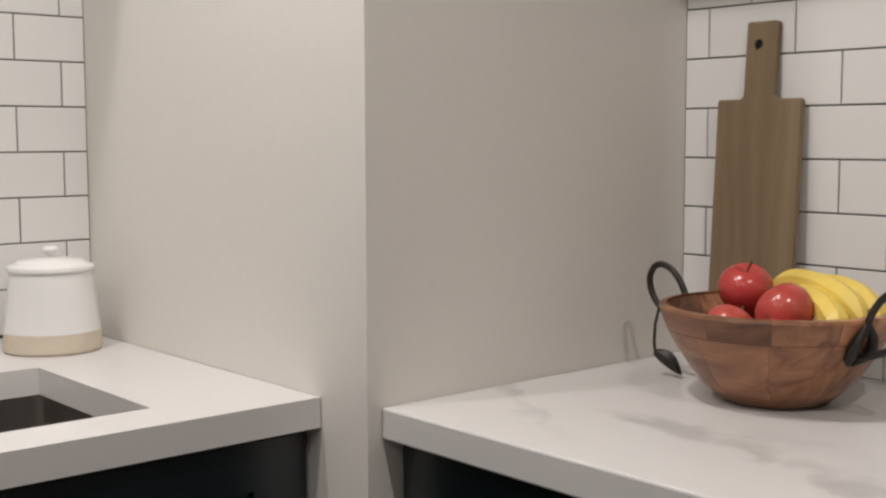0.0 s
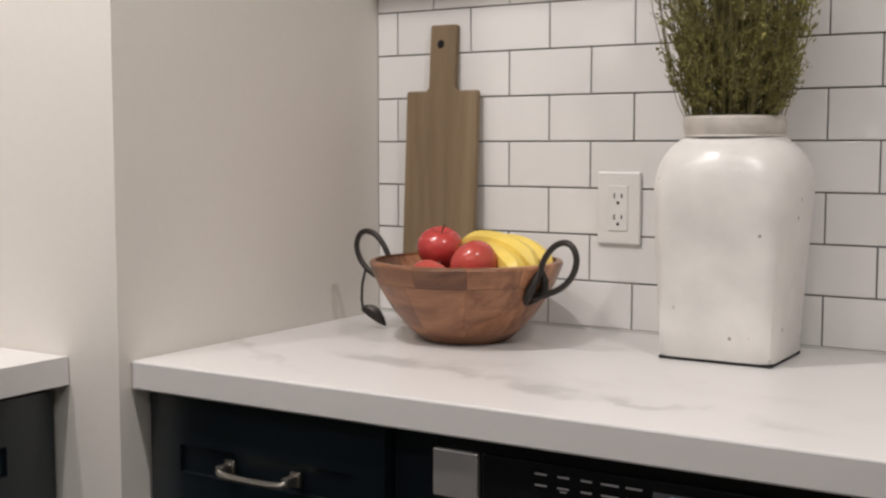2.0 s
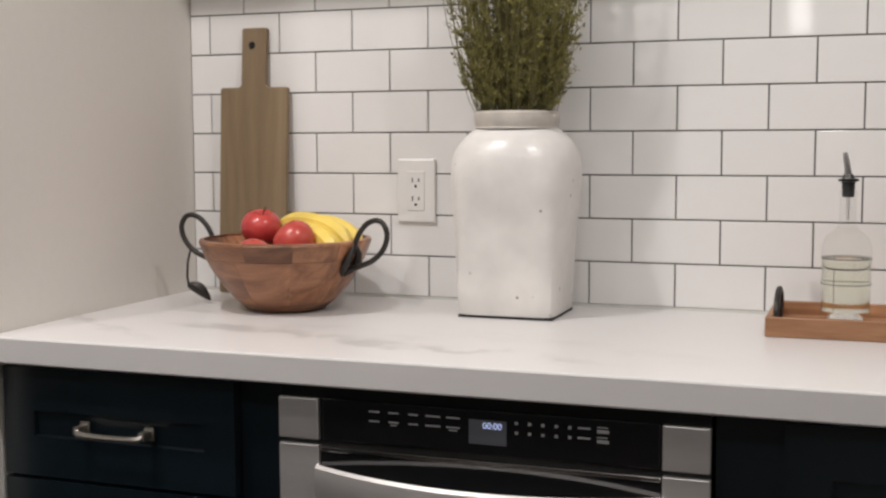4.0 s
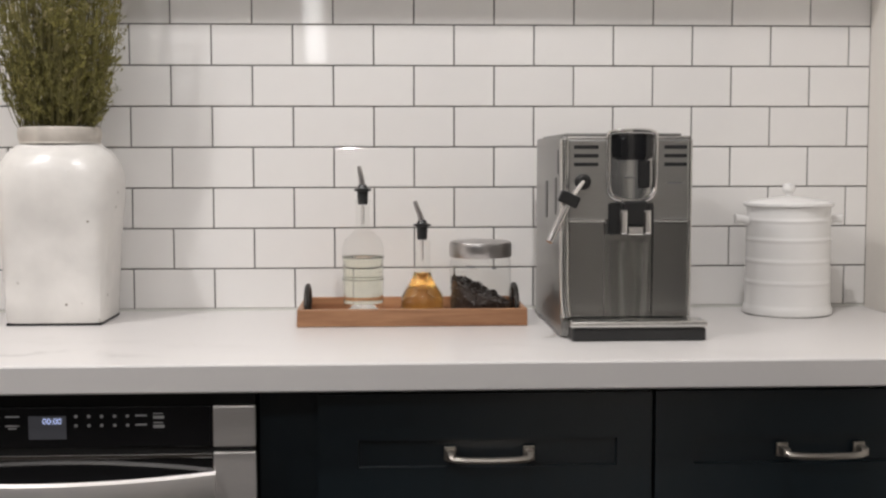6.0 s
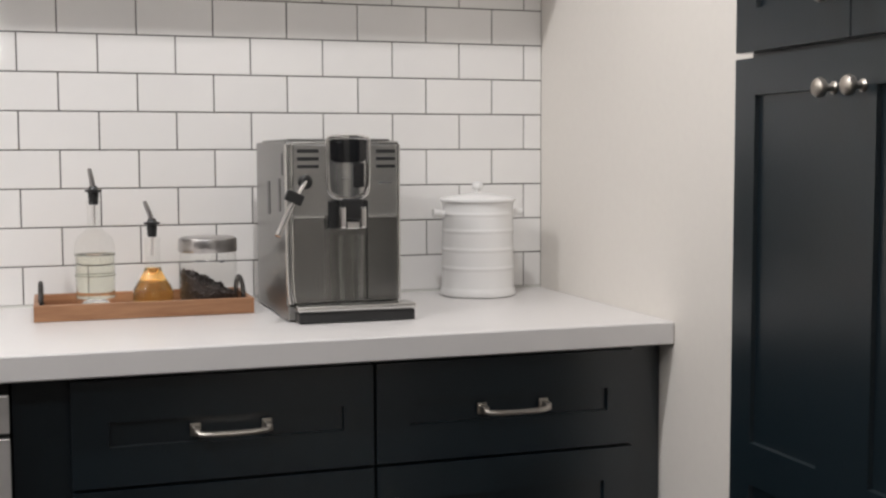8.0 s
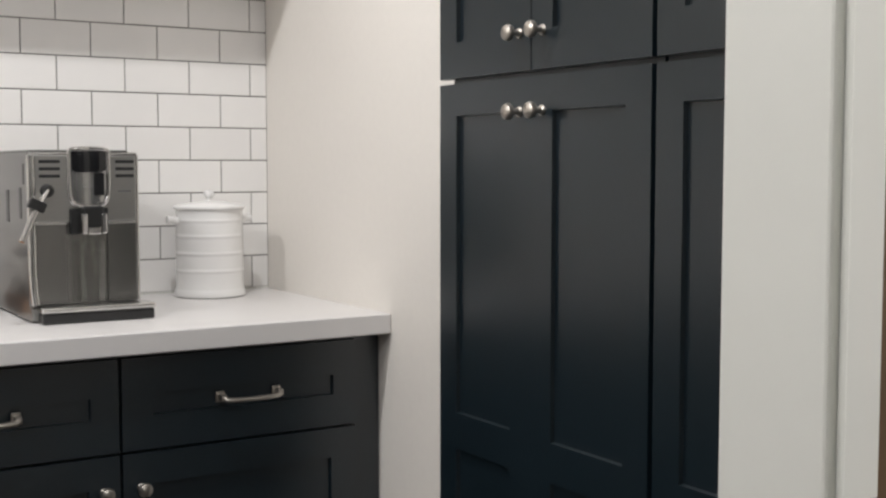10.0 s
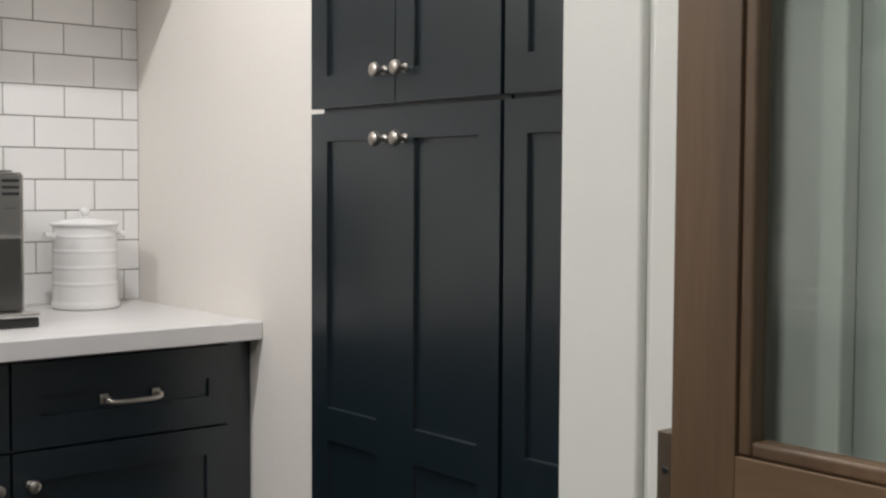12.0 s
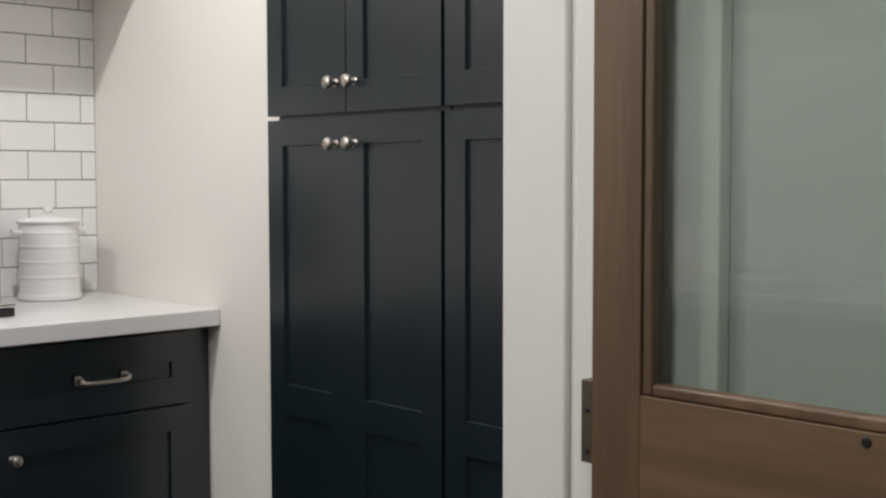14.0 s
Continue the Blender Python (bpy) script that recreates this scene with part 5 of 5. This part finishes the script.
def drinking_glass():
    c = (1.7095, -0.422, COUNTER + 0.0332)
    t = thing("drinking_glass", "tall clear glass on the drip tray of the coffee machine", "glass", c)
    glass_part("glass", [(0.0, 0.006), (0.020, 0.004), (0.0205, 0.0), (0.0265, 0.0), (0.0285, 0.126), (0.0275, 0.126), (0.0255, 0.008), (0.0, 0.010)], c, t, M_GLASS)


drinking_glass()


def ribbed_canister():
    x, y = 2.072, -0.108
    t = thing("canister", "white enamel canister with ribs, small side handles and a lid", "canister", (x, y, COUNTER))
    prof = [(0.0, 0.0005), (0.079, 0.0005), (0.0825, 0.003), (0.0830, 0.010), (0.0800, 0.017), (0.0785, 0.022)]
    for z, r in ((0.062, 0.0782), (0.102, 0.0778), (0.142, 0.0774), (0.178, 0.0770)):
        prof += [(r + 0.0002, z - 0.007), (r + 0.0002, z - 0.0035), (r + 0.0012, z - 0.0015), (r + 0.0012, z + 0.0015), (r, z + 0.0035), (r, z + 0.007)]
    prof += [(0.0766, 0.190), (0.0775, 0.200), (0.0785, 0.2025), (0.0, 0.2025)]
    part("body", lathe(prof, (x, y, COUNTER), 64), M_ENAMEL, t, smooth=True)
    lid = part("lid", lathe([(0.0, 0.203), (0.0805, 0.203), (0.0830, 0.206), (0.0825, 0.210), (0.075, 0.2135), (0.030, 0.2205), (0.012, 0.2225), (0.0, 0.2225)], (x, y, COUNTER), 64), M_ENAMEL, t, "white enamel lid", smooth=True)
    part("lid_knob", lathe([(0.0, 0.2225), (0.007, 0.2225), (0.0065, 0.228), (0.011, 0.232), (0.0130, 0.238), (0.0105, 0.245), (0.0, 0.247)], (x, y, COUNTER), 24), M_ENAMEL, lid, "small white knob", smooth=True)
    for s in (-1, 1):
        part("side_handle", tube([(x + s * 0.076, y, COUNTER + 0.176), (x + s * 0.089, y, COUNTER + 0.180), (x + s * 0.102, y, COUNTER + 0.180)], [0.009, 0.0075, 0.0095], 12), M_ENAMEL, t, smooth=True)


ribbed_canister()


def sink_canister():
    x, y = -0.706, -0.773
    t = thing("canister", "white tapered stoneware jar with a lid and a bare cream base", "canister", (x, y, COUNTER))
    part("base_band", lathe([(0.0, 0.0005), (0.076, 0.0005), (0.0795, 0.005), (0.0780, 0.034)], (x, y, COUNTER), 56), M_CREAM, t, "bare cream clay band", smooth=True)
    part("body", lathe([(0.0781, 0.0342), (0.0765, 0.045), (0.0720, 0.085), (0.0690, 0.118), (0.0670, 0.132), (0.0, 0.132)], (x, y, COUNTER), 56), M_ENAMEL, t, smooth=True)
    lid = part("lid", lathe([(0.0, 0.1325), (0.0690, 0.1325), (0.0710, 0.136), (0.0700, 0.141), (0.058, 0.145), (0.052, 0.150), (0.020, 0.154), (0.0, 0.155)], (x, y, COUNTER), 56), M_ENAMEL, t, "white lid with raised rim", smooth=True)
    k = part("lid_knob", lathe([(0.0, 0.1545), (0.007, 0.1545), (0.006, 0.160), (0.013, 0.164), (0.014, 0.168), (0.010, 0.173), (0.0, 0.174)], (x, y, COUNTER), 20), M_ENAMEL, lid, smooth=True)


sink_canister()

# ---- ceiling lights ----


def can_light(x, y, power):
    t = thing("recessed_light", "round white recessed ceiling light, switched on", "ceiling light", (x, y, CEILING), group="recessed ceiling lights")
    part("trim_ring", lathe([(0.055, -0.001), (0.058, -0.006), (0.080, -0.004), (0.082, -0.0005)], (x, y, CEILING), 40), M_PLATE, t, smooth=True)
    part("lens", lathe([(0.0, -0.002), (0.055, -0.0015)], (x, y, CEILING), 40), M_LENS, t)
    la = bpy.data.lights.new("can_lamp", "AREA")
    la.shape, la.size, la.energy, la.color = "DISK", 0.085, power, LAMP_COLOUR
    lo = new("can_lamp", la)
    lo.location = (x, y, CEILING - 0.012)


for x, y, power in CANS:
    can_light(x, y, power)

wall("caulk_north", "thin white sealant along the back of the counter", 0.001, WIDTH - 0.001, -0.0053, -0.0001, COUNTER - 0.002, COUNTER + 0.0038, material=M_TRIM, category="sealant")
wall("caulk_west", "thin white sealant behind the sink counter", -0.8219, -0.8167, -1.6, -0.6535, COUNTER - 0.002, COUNTER + 0.008, material=M_TRIM, category="sealant")



# unseen glowing lantern, added to give the narrow bright reflection in the tiles
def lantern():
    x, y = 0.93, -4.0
    t = thing("reflection_lantern", "unseen glowing lantern, added for the bright reflection in the tiles", "pendant light", (x, y, CEILING))
    part("shade", lathe([(0.0, 1.72), (0.040, 1.72), (0.050, 1.735), (0.050, 2.12), (0.040, 2.135), (0.0, 2.135)], (x, y, 0.0), 32), glow("reflection_glow", (1.0, 0.97, 0.93), 7.0), t, "glowing shade added for the tile reflection", smooth=True)
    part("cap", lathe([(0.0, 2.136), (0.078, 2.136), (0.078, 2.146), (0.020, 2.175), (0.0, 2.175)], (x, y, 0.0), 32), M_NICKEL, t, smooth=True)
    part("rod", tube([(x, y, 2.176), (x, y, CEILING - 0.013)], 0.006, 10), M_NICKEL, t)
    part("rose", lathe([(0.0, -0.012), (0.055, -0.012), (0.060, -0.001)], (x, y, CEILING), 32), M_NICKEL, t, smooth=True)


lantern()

# ---- wall tiles, last ----
TILE_W, TILE_H, JOINT, SLIVER = 0.1555, 0.0784, 0.0026, 0.0445


def tile_mesh(w, h):
    """A glazed tile w by h with softened front edges, facing -y, its corner at the origin."""
    bm = bmesh.new()
    g, e, d = JOINT / 2, 0.0009, 0.0045
    rings = []
    for inset, depth in ((g, 0.0), (g, -d + e), (g + e * 0.35, -d + e * 0.3), (g + e * 1.6, -d)):
        rings.append([bm.verts.new(c) for c in ((inset, depth, inset), (w - inset, depth, inset), (w - inset, depth, h - inset), (inset, depth, h - inset))])
    for A, B in zip(rings, rings[1:]):
        for k in range(4):
            bm.faces.new((A[k], A[(k + 1) % 4], B[(k + 1) % 4], B[k]))
    bm.faces.new(rings[-1])
    bmesh.ops.recalc_face_normals(bm, faces=bm.faces)
    me = bpy.data.meshes.new("tile")
    bm.to_mesh(me)
    bm.free()
    me.materials.append(M_TILE)
    return me


TILE_MESHES = {}


def lay_tiles(parent, length, rows, first_odd, first_even, place, lift=0.0):
    """Rows of half-lapped tiles; place(u, z) gives the pose of a tile's corner u along the wall."""
    rng = random.Random(5)
    for n in range(rows):
        z = COUNTER + 0.0035 + lift + n * TILE_H
        u = (first_odd if n % 2 == 0 else first_even) - TILE_W
        while u < length - 0.004:
            a, b = max(u, 0.0), min(u + TILE_W, length)
            if b - a > 0.008:
                key = round(b - a, 4)
                if key not in TILE_MESHES:
                    TILE_MESHES[key] = tile_mesh(key, TILE_H)
                ob = new("tile", TILE_MESHES[key])
                ob.parent = parent
                ob.matrix_basis = place(a, z) @ pose(0, 0, 0, rng.uniform(-0.12, 0.12), 0, rng.uniform(-0.10, 0.10))
            u += TILE_W


lay_tiles(wall_north, WIDTH, 12, SLIVER, SLIVER + TILE_W / 2, lambda u, z: pose(u, 0.0, z))
lay_tiles(wall_west, 1.0, 11, 1.0 - 0.126 - 5 * TILE_W, 1.0 - 0.044 - 5 * TILE_W, lambda u, z: pose(-0.822, -1.652 + u, z, 0, 0, 90), 0.010)
